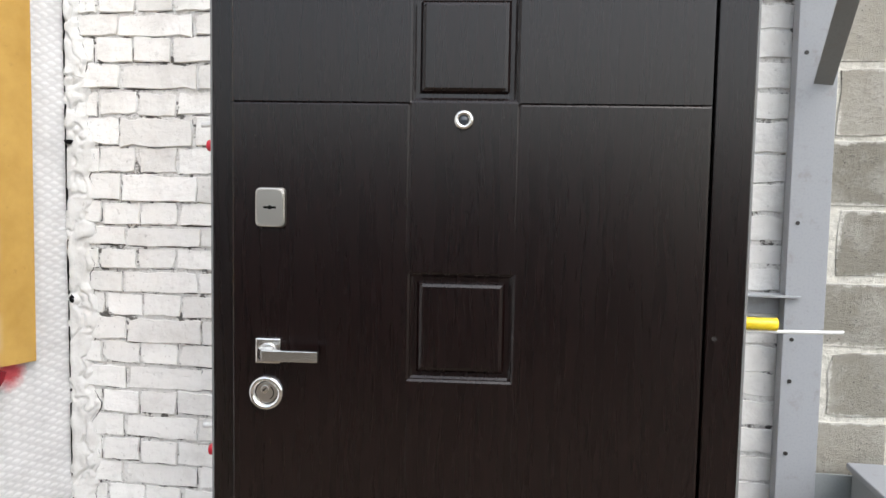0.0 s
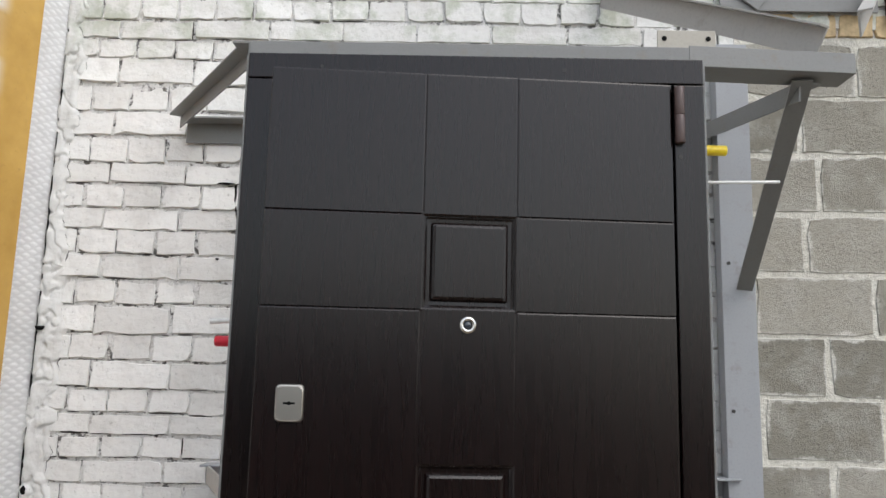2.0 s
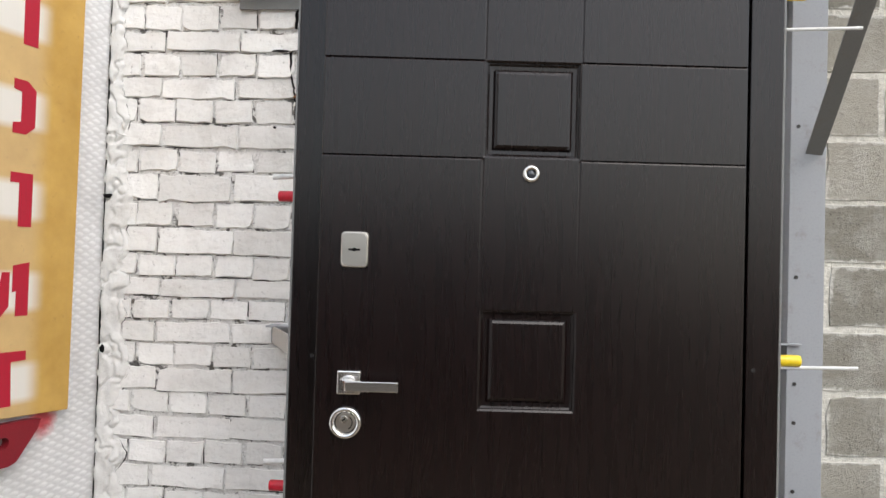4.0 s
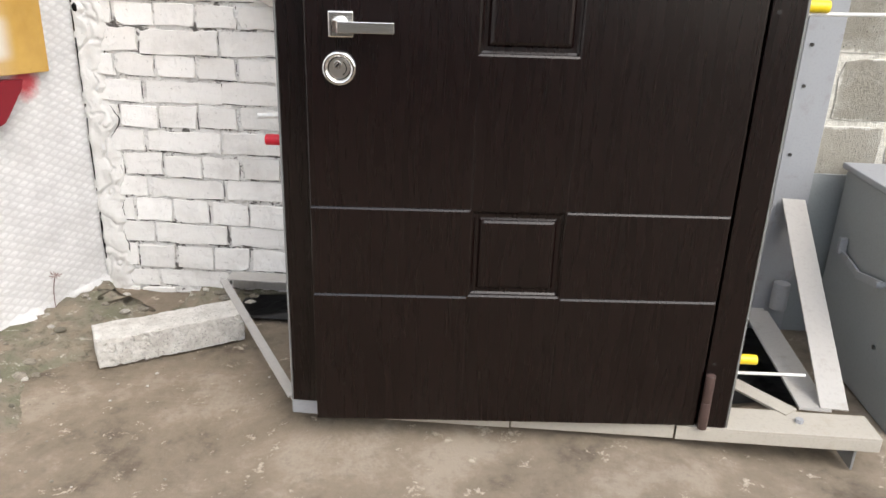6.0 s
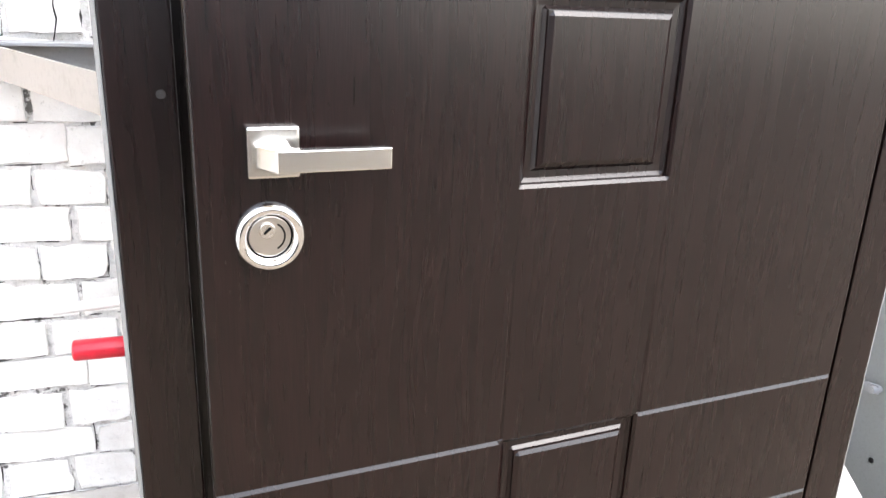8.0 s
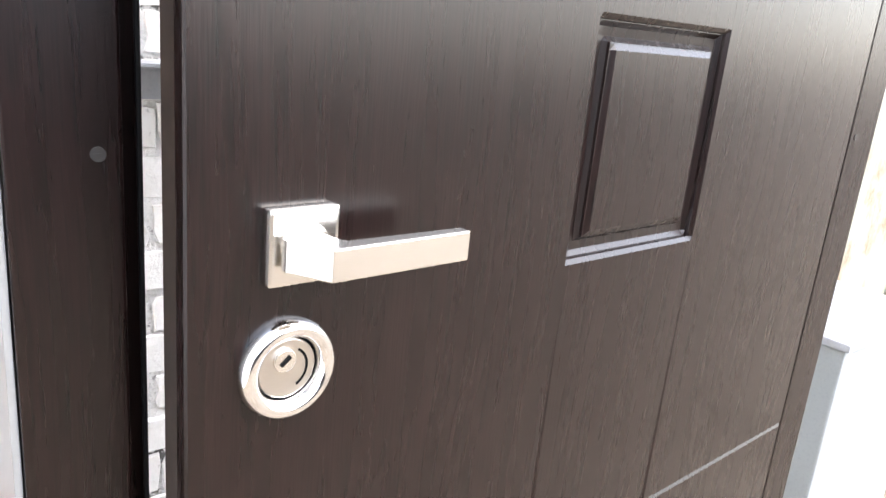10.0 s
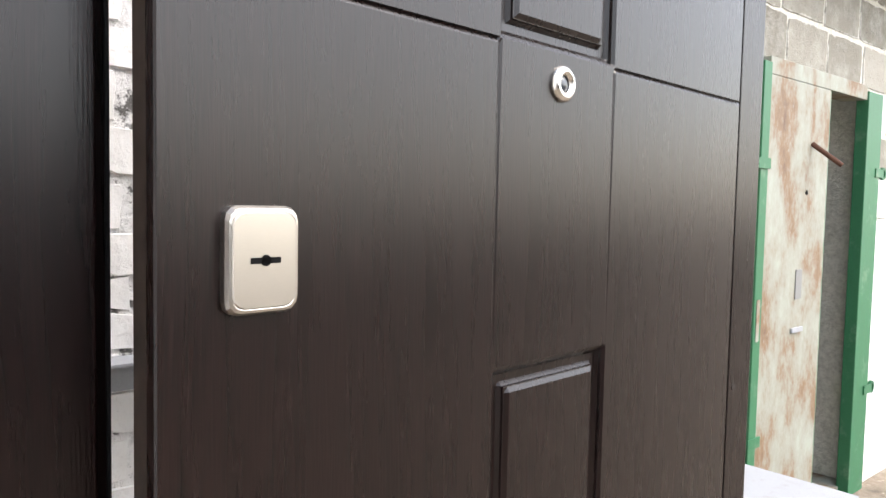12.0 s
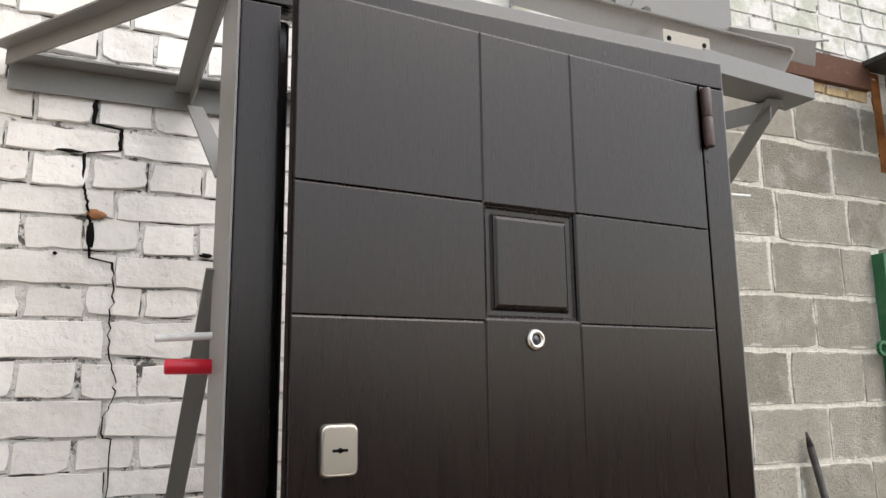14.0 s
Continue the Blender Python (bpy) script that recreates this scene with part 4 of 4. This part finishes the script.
def dry_weed():
    """A dry stalk with a small faded head, standing in the ledge against the wall."""
    at = wall_frame(0.262, 0.022, 0.025)
    weed = thing("dry_weed", at, "thin dry weed stalk with a faded pinkish head", "weed")
    stalk = plain("dry_stalk", (0.16, 0.10, 0.09), 0.8, 0, 0.2)
    bm = bmesh.new()
    pts = [Vector((0.001 * k * k * 0.35, -0.0012 * k * (6 - k) * 0.6, 0.021 * k)) for k in range(7)]
    for k in range(6):
        add_cyl(bm, pts[k], pts[k + 1] + (pts[k + 1] - pts[k]) * 0.05, 0.0016, 0.0014, 6)
    part("stalk", bm, stalk, weed)
    bm = bmesh.new()
    rng = random.Random(8)
    for k in range(16):
        a, e = rng.uniform(0, 6.28), rng.uniform(-0.3, 1.3)
        d = Vector((math.cos(a) * math.cos(e), math.sin(a) * math.cos(e), math.sin(e))) * rng.uniform(0.010, 0.022)
        add_cyl(bm, pts[-1], pts[-1] + d, 0.0008, 0.0018, 5)
    part("seed_head", bm, plain("faded_flower", (0.40, 0.32, 0.30), 0.85, 0, 0.2), weed)


dry_weed()


def steel_box():
    at = (1.56, 0.15, 0)
    t = thing("steel_box", at, "grey painted steel storage box beside the column", "box")
    L = lambda bm: local(bm, at)
    part("body", L(box((1.56, 0.16, 0.0), (2.02, 0.72, 0.585), 0.006)), BOX_STEEL, t)
    bm = box((1.552, 0.15, 0.5855), (2.03, 0.74, 0.604), 0.004)
    part("lid", L(bm), LIGHT_STEEL, t, "pale grey steel lid")
    part("hasp", L(flat_bar((1.550, 0.615, 0.352), (1.550, 0.482, 0.331), 0.006, 0.020)), LIGHT_STEEL, t)
    part("hasp_arm", L(flat_bar((1.5445, 0.490, 0.332), (1.5445, 0.345, 0.360), 0.006, 0.022)), LIGHT_STEEL, t)
    part("hasp_pin", L(cyl((1.556, 0.352, 0.358), (1.530, 0.352, 0.358), 0.009, seg=14, bevel=0.001)), LIGHT_STEEL, t)
    part("hasp_eye", L(box((1.535, 0.605, 0.350), (1.5585, 0.622, 0.400), 0.003)), LIGHT_STEEL, t)
    part("rivet", L(cyl((1.5585, 0.33, 0.18), (1.555, 0.33, 0.18), 0.006, seg=10)), SCREW, t)
    return t


steel_box()
sheet = mesh_ob("steel_sheet", box((1.476, 0.770, 0.0), (1.98, 0.778, 0.555), 0.002), BOX_STEEL)
tagged(sheet, "grey steel sheet standing against the block wall", "sheet")

DARK_IRON = plain("dark_iron", (0.05, 0.045, 0.042), 0.6, 0.3, 0.4, 0.3, 30)
bar_top, bar_foot = Vector((2.145, 0.772, 1.18)), Vector((2.33, 0.66, 0.0))
bm = cyl(bar_foot, bar_top, 0.013, seg=14)
add_cyl(bm, bar_top, bar_top + (bar_top - bar_foot).normalized() * 0.05, 0.013, 0.004, seg=14)
bar = mesh_ob("iron_bar", bm, DARK_IRON, True)
tagged(bar, "dark rusty iron bar leaning on the block wall", "bar")


# ---------------------------------------------------------------- green steel doorway in the block wall
def green_doorway():
    at = (2.70, 0.79, 0.0)
    d = thing("steel_doorway", at, "green painted steel doorway with a rusty half leaf, standing open", "door")
    L = lambda bm: local(bm, at)
    for x0, x1, y in ((2.615, 2.674, 0.745), (3.625, 3.800, 0.745)):
        bm = box((x0, y, 0.02), (x1, 0.80, 1.905), 0.003)
        part("jamb", L(bm), GREEN, d)
    bm = box((2.676, 0.752, 1.865), (3.624, 0.86, 1.93), 0.003)
    part("lintel", L(bm), RUSTY, d, "pale chipped steel lintel")
    leaf = part("leaf", L(box((2.676, 0.748, 0.05), (3.215, 0.79, 1.862), 0.003)), RUSTY, d, "white sheet leaf streaked with rust")
    part("leaf_edge", L(box((3.216, 0.765, 0.05), (3.262, 0.80, 1.862), 0.002)), GREEN, d)
    bm = cyl((3.050, 0.748, 1.630), (3.085, 0.64, 1.54), 0.010, seg=12, bevel=0.002)
    part("pull", local(bm, at), RUST, leaf, "rusty pull bar")
    part("patch", local(box((2.955, 0.744, 1.00), (3.01, 0.7475, 1.12), 0.001), at), GREY_STEEL, leaf)
    part("keyhole", local(cyl((3.02, 0.7475, 1.43), (3.02, 0.745, 1.43), 0.010, seg=12), at), BLACK, leaf)
    part("latch", local(box((2.93, 0.738, 0.865), (3.03, 0.747, 0.885), 0.002), at), LIGHT_STEEL, leaf)
    part("lock_plate", L(box((2.630, 0.742, 0.86), (2.655, 0.7445, 1.02), 0.001)), RUSTY, d)
    for x, z in ((2.560, 1.53), (2.575, 0.47), (3.86, 1.54), (3.86, 0.51)):
        s = 1 if x < 3 else -1
        bm = bmesh.new()
        for k in range(14):
            a0, a1 = 2 * math.pi * k / 14, 2 * math.pi * (k + 1) / 14
            add_prism(bm, (x + 0.024 * math.cos(a0), 0.752, z + 0.024 * math.sin(a0)), (x + 0.024 * math.cos(a1), 0.752, z + 0.024 * math.sin(a1)), [(-0.006, -0.007), (0.006, -0.007), (0.006, 0.007), (-0.006, 0.007)], (0, 1, 0))
        add_box(bm, (min(x + s * 0.026, x + s * 0.12), 0.738, z - 0.02), (max(x + s * 0.026, x + s * 0.12), 0.7445, z + 0.02))
        part("hinge_lug", L(bm), GREEN, d)
    part("sill", L(box((2.68, 0.79, 0.0), (3.73, 1.12, 0.06), 0.006)), RUSTY, d, "worn pale sill")
    return d


green_doorway()


def canopy():
    at = (2.72, 0.78, 2.26)
    c = thing("door_canopy", at, "dark rusted steel canopy on angle brackets above the doorway", "canopy")
    L = lambda bm: local(bm, at)
    for x in (2.738, 4.4):
        part("bracket_post", L(angle_bar((x, 0.795, 2.262), (x, 0.795, 2.70), 0.050, 0.050, 0.006, (0, -1, 0))), ORANGE_RUST, c)
        part("bracket_arm", L(flat_bar((x + 0.012, 0.775, 2.300), (x + 0.012, 0.580, 2.458), 0.020, 0.006, (1, 0, 0))), RUST, c)
    part("front_beam", L(box((2.50, 0.556, 2.453), (4.6, 0.576, 2.562), 0.003)), TEAL_STEEL, c, "dull teal painted beam")
    part("sheet", L(box((2.66, 0.42, 2.705), (4.62, 0.80, 2.728), 0.003)), DARK_IRON, c, "dark sheet metal roof")
    return c


TEAL_STEEL = paint_material("dull_teal_paint", (0.075, 0.105, 0.098), 0.6, (0.10, 0.06, 0.035), 0.6, 14)
ORANGE_RUST = plain("orange_rust", (0.26, 0.105, 0.035), 0.9, 0, 0.15, 0.55, 9)
canopy()
beam = mesh_ob("rusty_beam", box((1.98, 0.768, 2.605), (2.70, 0.797, 2.725), 0.004), RUST)
tagged(beam, "red-brown rusted steel beam set in the wall", "beam")

# ---------------------------------------------------------------- bricks and blocks, last
def brick_mesh(w, h, d, seed, worn, bev=0.005):
    """A worn block: a bevelled front, its outline pushed about."""
    rng = random.Random(seed)
    nx = 6 if w > 0.18 else 4
    bm = bmesh.new()
    rows = []
    for j, fz in enumerate((0.0, 0.33, 0.67, 1.0)):
        row = []
        for i in range(nx + 1):
            fx = i / nx
            edge_x, edge_z = i in (0, nx), j in (0, 3)
            x = (fx - 0.5) * w + rng.gauss(0, worn * (0.7 if edge_x else 1))
            z = (fz - 0.5) * h + rng.gauss(0, worn * (0.6 if edge_z else 1))
            if edge_x and edge_z and rng.random() < 0.3:
                k = rng.uniform(0.0, 2.2) * worn
                x -= math.copysign(k, x)
                z -= math.copysign(k, z)
            y = -d + rng.gauss(0, worn * 0.16)
            row.append(Vector((x, y, z)))
        rows.append(row)
    vs = [[bm.verts.new(v) for v in r] for r in rows]
    for j in range(3):
        for i in range(nx):
            bm.faces.new((vs[j][i], vs[j][i + 1], vs[j + 1][i + 1], vs[j + 1][i]))
    rim = vs[0] + [r[-1] for r in vs[1:-1]] + vs[-1][::-1] + [r[0] for r in vs[-2:0:-1]]
    n = len(rim)
    mid = []
    for v in rim:
        c = v.co.copy()
        mid.append(bm.verts.new((c.x * (1 + bev / w), c.y + bev, c.z * (1 + bev / h))))
    back = [bm.verts.new((v.co.x, 0.02, v.co.z)) for v in mid]
    for a, b2 in ((rim, mid), (mid, back)):
        for k in range(n):
            bm.faces.new((a[k], b2[k], b2[(k + 1) % n], a[(k + 1) % n]))
    bmesh.ops.recalc_face_normals(bm, faces=bm.faces)
    return bm


def baked(bm, name, material):
    me = bpy.data.meshes.new(name)
    bm.to_mesh(me)
    bm.free()
    me.materials.append(material)
    return me


# height of each course's lower edge, foot to top; single courses run on at one pitch above
BEDS = [-0.066, 0.016, 0.088, 0.179, 0.260, 0.350, 0.429, 0.512, 0.593, 0.674, 0.755, 0.835, 0.921, 1.001, 1.077, 1.150, 1.218, 1.299, 1.390, 1.478, 1.575, 1.656, 1.740, 1.827, 1.904, 1.989, 2.064, 2.156, 2.245, 2.341, 2.439, 2.512, 2.586]
while BEDS[-1] < 4.2:
    BEDS.append(BEDS[-1] + 0.083)
STRETCH = [baked(brick_mesh(0.249, 0.0715, 0.014, 10 + k, 0.0031, 0.0035), "brick", BRICK) for k in range(12)]
HEADER = [baked(brick_mesh(0.121, 0.0715, 0.014, 40 + k, 0.0031, 0.0035), "brick", BRICK) for k in range(12)]


def place(name, me, parent, at, turn=0.0, flip=False):
    ob = new(name, me)
    ob.parent = parent
    ob.location = at
    ob.rotation_euler = (0, turn, 0)
    if flip:
        ob.scale = (-1, 1, 1)
    return ob


def open_joint(bm, x0, z0, x1, z1, seed):
    """A broken dark slit between a brick and its mortar, wide and narrow by turns."""
    n = max(3, int(math.hypot(x1 - x0, z1 - z0) / 0.006))
    dx, dz = (0, 1) if abs(x1 - x0) > abs(z1 - z0) else (1, 0)
    prev = None
    for k in range(n + 1):
        f = k / n
        w = 0.0004 + 0.0036 * noise.noise((f * n * 0.10, seed * 3.7, 1)) + 0.0012 * noise.noise((f * n * 0.5, seed * 1.3, 6))
        if w < 0.0003:
            prev = None
            continue
        w = min(w, 0.0023)
        x, z = x0 + (x1 - x0) * f, z0 + (z1 - z0) * f
        x, z = x + dx * 0.0015 * noise.noise((f * n * 0.3, seed, 4)), z + dz * 0.0015 * noise.noise((f * n * 0.3, seed, 4))
        # flat dark strip on the mortar stands in for the open joint's shade
        cur = [bm.verts.new((x - dx * w, WALL_Y + 0.0035, z - dz * w)), bm.verts.new((x, WALL_Y + 0.0028, z)), bm.verts.new((x + dx * w, WALL_Y + 0.0035, z + dz * w))]
        if prev:
            bm.faces.new((prev[0], prev[1], cur[1], cur[0]))
            bm.faces.new((prev[1], prev[2], cur[2], cur[1]))
        prev = cur


def lay_bricks():
    rng = random.Random(11)
    gap_rng = random.Random(19)
    gaps = bmesh.new()
    far_bm = bmesh.new()
    far_me = bpy.data.meshes.new("brickwork")
    for k, (low, high) in enumerate(zip(BEDS, BEDS[1:])):
        z, tall = (low + high) / 2, (high - low - 0.0145) / 0.070
        header = k % 2 == 0
        step = 0.1345 if header else 0.2620
        x = (-0.904 if header else -0.954) + rng.gauss(0, 0.006)
        end = 1.455 if z < 2.57 else 6.2
        while x < end:
            x0, x1 = max(x, -0.878), min(x + step * rng.uniform(0.985, 1.015), end)
            x += step
            if x1 - x0 < 0.035:
                continue
            wide = (x1 - x0 - 0.013) / (0.121 if x1 - x0 < 0.15 else 0.249)
            me = rng.choice(HEADER if x1 - x0 < 0.15 else STRETCH)
            xc = (x0 + x1) / 2
            at = (xc + rng.gauss(0, 0.002), WALL_Y + 0.0115 + rng.gauss(0, 0.0020), z + rng.gauss(0, 0.0020) + 0.003 * math.sin(x * 3 + k))
            if 0.42 < xc < 0.95 and z < 1.9:
                continue
            if xc < 0.12 and z < 2.75:
                ob = place("brick", me, wall_north, at, rng.gauss(0, 0.011), rng.random() < 0.5)
                ob.rotation_euler.x = -0.050 + rng.gauss(0, 0.018)
                ob.scale = (ob.scale.x * wide, 1, tall)
                half, drop, lean = (x1 - x0 - 0.008) / 2, 0.0390 * tall, ob.rotation_euler.y
                if gap_rng.random() < 0.85:
                    open_joint(gaps, at[0] - half, at[2] + half * lean - drop, at[0] + half, at[2] - half * lean - drop, gap_rng.uniform(0, 99))
                if gap_rng.random() < 0.75:
                    open_joint(gaps, at[0] + half, at[2] - drop, at[0] + half, at[2] + drop, gap_rng.uniform(0, 99))
            else:
                n0 = len(far_bm.verts)
                far_bm.from_mesh(me)
                far_bm.verts.ensure_lookup_table()
                for v in far_bm.verts[n0:]:
                    v.co = Vector((v.co.x * wide, v.co.y, v.co.z * tall)) + Vector(at)
    slit = mesh_ob("open_joint", gaps, JOINT_SHADE)
    slit.parent = wall_north
    far_bm.to_mesh(far_me)
    far_bm.free()
    far_me.materials.append(BRICK)
    ob = new("brickwork", far_me)
    ob.parent = wall_north
    tagged(ob, "white painted bricks beyond the rack", kind="stuff")


lay_bricks()


def corner_smear():
    """Mortar thrown into the corner: one ragged, creased sheet from the ground up."""
    bm = bmesh.new()
    rows, rim = [], []
    steps, across = 560, 26
    for k in range(steps):
        z = 0.0 + 2.95 * k / (steps - 1)
        reach = 0.092 if z < 1.7 else 0.060
        wide = reach + 0.040 * noise.noise((z * 6, 3, 1)) + 0.022 * noise.noise((z * 17, 5, 2)) + 0.008 * noise.noise((z * 60, 1, 2))
        row = []
        for j in range(across):
            f = j / (across - 1)
            x = -0.886 + wide * f
            wobble = Vector((x * 12, z * 8, 2.0)) + noise.noise_vector((x * 30, z * 30, 5)) * 0.30
            # rounded lumps that meet in creases
            crease = min(1.0, abs(noise.noise(wobble)) * 11.0)
            fold = min(1.0, abs(noise.noise((x * 34, z * 27, 8))) * 7.0)
            body = 0.007 + 0.010 * crease + 0.0012 * fold + 0.007 * noise.noise((x * 25, z * 19, 4))
            body *= (1 - f ** 7) * (0.75 + 0.25 * min(1.0, f * 6))
            row.append(bm.verts.new((x, WALL_Y + 0.006 - body - 0.004 * (1 - f ** 4), z)))
        row.append(bm.verts.new((-0.886 + wide, WALL_Y + 0.012, z)))
        rim.append((-0.886 + wide, z))
        rows.append(row)
    for a, b2 in zip(rows, rows[1:]):
        for j in range(across):
            bm.faces.new((a[j], a[j + 1], b2[j + 1], b2[j]))
    ob = mesh_ob("mortar_smear", bm, BRICK, True)
    ob.parent = wall_north
    # dark broken slit along its ragged rim, painted for the crease's shade
    bm = bmesh.new()
    prev = None
    for x, z in rim:
        w = min(0.0022, 0.0003 + 0.0045 * noise.noise((z * 9, 2, 7)) + 0.0015 * noise.noise((z * 43, 6, 1)))
        if w < 0.0003:
            prev = None
            continue
        cur = [bm.verts.new((x - w, WALL_Y - 0.0032, z)), bm.verts.new((x, WALL_Y - 0.0042, z)), bm.verts.new((x + w, WALL_Y - 0.0032, z))]
        if prev:
            bm.faces.new((prev[0], prev[1], cur[1], cur[0]))
            bm.faces.new((prev[1], prev[2], cur[2], cur[1]))
        prev = cur
    ob = mesh_ob("open_joint", bm, JOINT_SHADE)
    ob.parent = wall_north


corner_smear()

def cracks():
    """Dark open crack through the brickwork, a broken brick and holes by the corner."""
    rng = random.Random(3)
    pts = [(-0.234, 2.150), (-0.236, 2.069), (-0.172, 2.061), (-0.169, 2.005), (-0.252, 1.990), (-0.248, 1.900), (-0.235, 1.868), (-0.230, 1.820), (-0.227, 1.727), (-0.172, 1.716), (-0.162, 1.650), (-0.170, 1.570), (-0.166, 1.492), (-0.149, 1.434), (-0.150, 1.386), (-0.170, 1.345), (-0.171, 1.296), (-0.150, 1.291), (-0.152, 1.156), (-0.16, 1.05)]
    fine = []
    for (x0, z0), (x1, z1) in zip(pts, pts[1:]):
        for k in range(5):
            f = k / 5
            fine.append((x0 + (x1 - x0) * f + rng.gauss(0, 0.0022), z0 + (z1 - z0) * f))
    bm = bmesh.new()
    prev = None
    for i, (x, z) in enumerate(fine):
        w = 0.0012 + 0.0022 * abs(noise.noise((i * 0.21, 1, 4))) + (0.0034 if z > 1.98 else 0.0016 if z > 1.7 else 0)
        y = WALL_Y - 0.0062
        cur = [bm.verts.new((x - w, y, z)), bm.verts.new((x, y - 0.0012, z)), bm.verts.new((x + w, y, z + w))]
        if prev:
            bm.faces.new((prev[0], prev[1], cur[1], cur[0]))
            bm.faces.new((prev[1], prev[2], cur[2], cur[1]))
        prev = cur
    ob = mesh_ob("crack", bm, BLACK)
    ob.parent = wall_north
    for x, z, w, h in ((-0.226, 1.778, 0.0085, 0.044), (0.050, 1.749, 0.017, 0.006), (-0.300, 1.735, 0.006, 0.004), (-0.285, 1.995, 0.030, 0.004)):
        bm = bmesh.new()
        bmesh.ops.create_icosphere(bm, subdivisions=2, radius=1.0)
        for v in bm.verts:
            v.co *= 1 + 0.7 * noise.noise(v.co * 2.3 + Vector((x * 9, z * 9, 0)))
            v.co = Vector((x + v.co.x * w, WALL_Y - 0.004 + v.co.y * 0.006, z + v.co.z * h))
        ob = mesh_ob("mortar_hole", bm, BLACK, True)
        ob.parent = wall_north
    bm = bmesh.new()
    bmesh.ops.create_icosphere(bm, subdivisions=2, radius=1.0)
    for v in bm.verts:
        v.co *= 1 + 0.75 * noise.noise(v.co * 2 + Vector((4, 1, 2)))
        v.co = Vector((-0.215 + v.co.x * 0.020, WALL_Y - 0.003 + v.co.y * 0.007, 1.838 + v.co.z * 0.014 * (1 - 0.5 * v.co.x)))
    ob = mesh_ob("broken_brick", bm, plain("raw_orange_brick", (0.32, 0.155, 0.075), 0.9, 0, 0.2, 0.3, 60), True)
    ob.parent = wall_north


cracks()


def corner_gaps():
    """Dark open seam and holes between the plaster and the thrown mortar."""
    bm = bmesh.new()
    prev = None
    for k in range(260):
        z = 0.06 + 2.5 * k / 259
        w = 0.0035 * noise.noise((z * 7, 0, 9)) + 0.0018 * noise.noise((z * 31, 0, 2)) + 0.0010
        if w < 0.0003:
            prev = None
            continue
        cur = [bm.verts.new((-0.880 + dx, WALL_Y - 0.017 + dy, z)) for dx, dy in ((-w, 0), (0, 0.010), (w, 0))]
        if prev:
            bm.faces.new((prev[0], prev[1], cur[1], cur[0]))
            bm.faces.new((prev[1], prev[2], cur[2], cur[1]))
        prev = cur
    ob = mesh_ob("crack", bm, BLACK)
    ob.parent = wall_north
    # open holes beside the plaster
    for z, w, h in ((1.492, 0.016, 0.008), (0.972, 0.010, 0.013)):
        bm = bmesh.new()
        bmesh.ops.create_icosphere(bm, subdivisions=2, radius=1.0)
        for v in bm.verts:
            v.co *= 1 + 0.6 * noise.noise(v.co * 2.3 + Vector((z * 9, 0, 0)))
            v.co = Vector((-0.868 + v.co.x * w, WALL_Y - 0.016 + v.co.y * 0.006, z + v.co.z * h))
        ob = mesh_ob("mortar_hole", bm, BLACK, True)
        ob.parent = wall_north


corner_gaps()

BLOCKS = [baked(brick_mesh(0.371, 0.184, 0.009, 70 + k, 0.0036, 0.004), "block", BLOCK) for k in range(6)]
HALVES = [baked(brick_mesh(0.172, 0.181, 0.009, 80 + k, 0.0016, 0.004), "block", BLOCK) for k in range(4)]
WHITE_BLOCKS = [baked(brick_mesh(0.371, 0.184, 0.009, 90 + k, 0.0022, 0.004), "block", BRICK) for k in range(4)]
START = {0: 1.72, 1: 1.90, 2: 1.70, 3: 1.91, 4: 1.73, 5: 1.913, 6: 1.735, 7: 1.892, 8: 1.68, 9: 1.735, 10: 1.68, 11: 1.88}


def lay_blocks():
    rng = random.Random(23)
    for k in range(12):
        z = 0.102 + 0.203 * k + 0.1015
        x = START[k] - 0.405
        while x < 7.0:
            x0, x1 = x, x + 0.39
            xc = (x0 + x1) / 2
            door_cut = z < 1.93 and x1 > 2.64 and x0 < 3.79
            if x0 < 1.474 and x1 > 1.52:
                # cut block beside the column
                wide = x1 - 0.010 - 1.474
                ob = place("block", rng.choice(HALVES if wide < 0.26 else BLOCKS), wall_east, (1.474 + wide / 2, WALL_Y + 0.006, z))
                ob.scale.x = wide / (0.172 if wide < 0.26 else 0.371)
            elif door_cut and x0 < 2.55:
                wide = 2.618 - x0
                ob = place("block", rng.choice(HALVES if wide < 0.26 else BLOCKS), wall_east, (x0 + wide / 2, WALL_Y + 0.006, z))
                ob.scale.x = wide / (0.172 if wide < 0.26 else 0.371)
            elif door_cut and x1 > 3.86:
                wide = x1 - 3.812
                ob = place("block", rng.choice(WHITE_BLOCKS), wall_east, (x1 - wide / 2, WALL_Y + 0.006, z))
                ob.scale.x = wide / 0.371
            elif not door_cut and x0 >= 1.474:
                white = xc > 3.9 and z < 1.5
                place("block", rng.choice(WHITE_BLOCKS if white else BLOCKS), wall_east,
                      (xc + rng.gauss(0, 0.003), WALL_Y + 0.006 + rng.gauss(0, 0.0006), z + rng.gauss(0, 0.002)), rng.gauss(0, 0.004), rng.random() < 0.5)
            x += 0.39
    tan = plain("yellow_facing_brick", (0.55, 0.42, 0.25), 0.85, 0, 0.2, 0.25, 40)
    tans = [baked(brick_mesh(0.115, 0.075, 0.010, 120 + k, 0.003), "brick", tan) for k in range(3)]
    x = 1.62
    while x < 2.75:
        place("brick", rng.choice(tans), wall_upper, (x, WALL_Y + 0.004, 2.602), rng.gauss(0, 0.01))
        x += 0.128


lay_blocks()
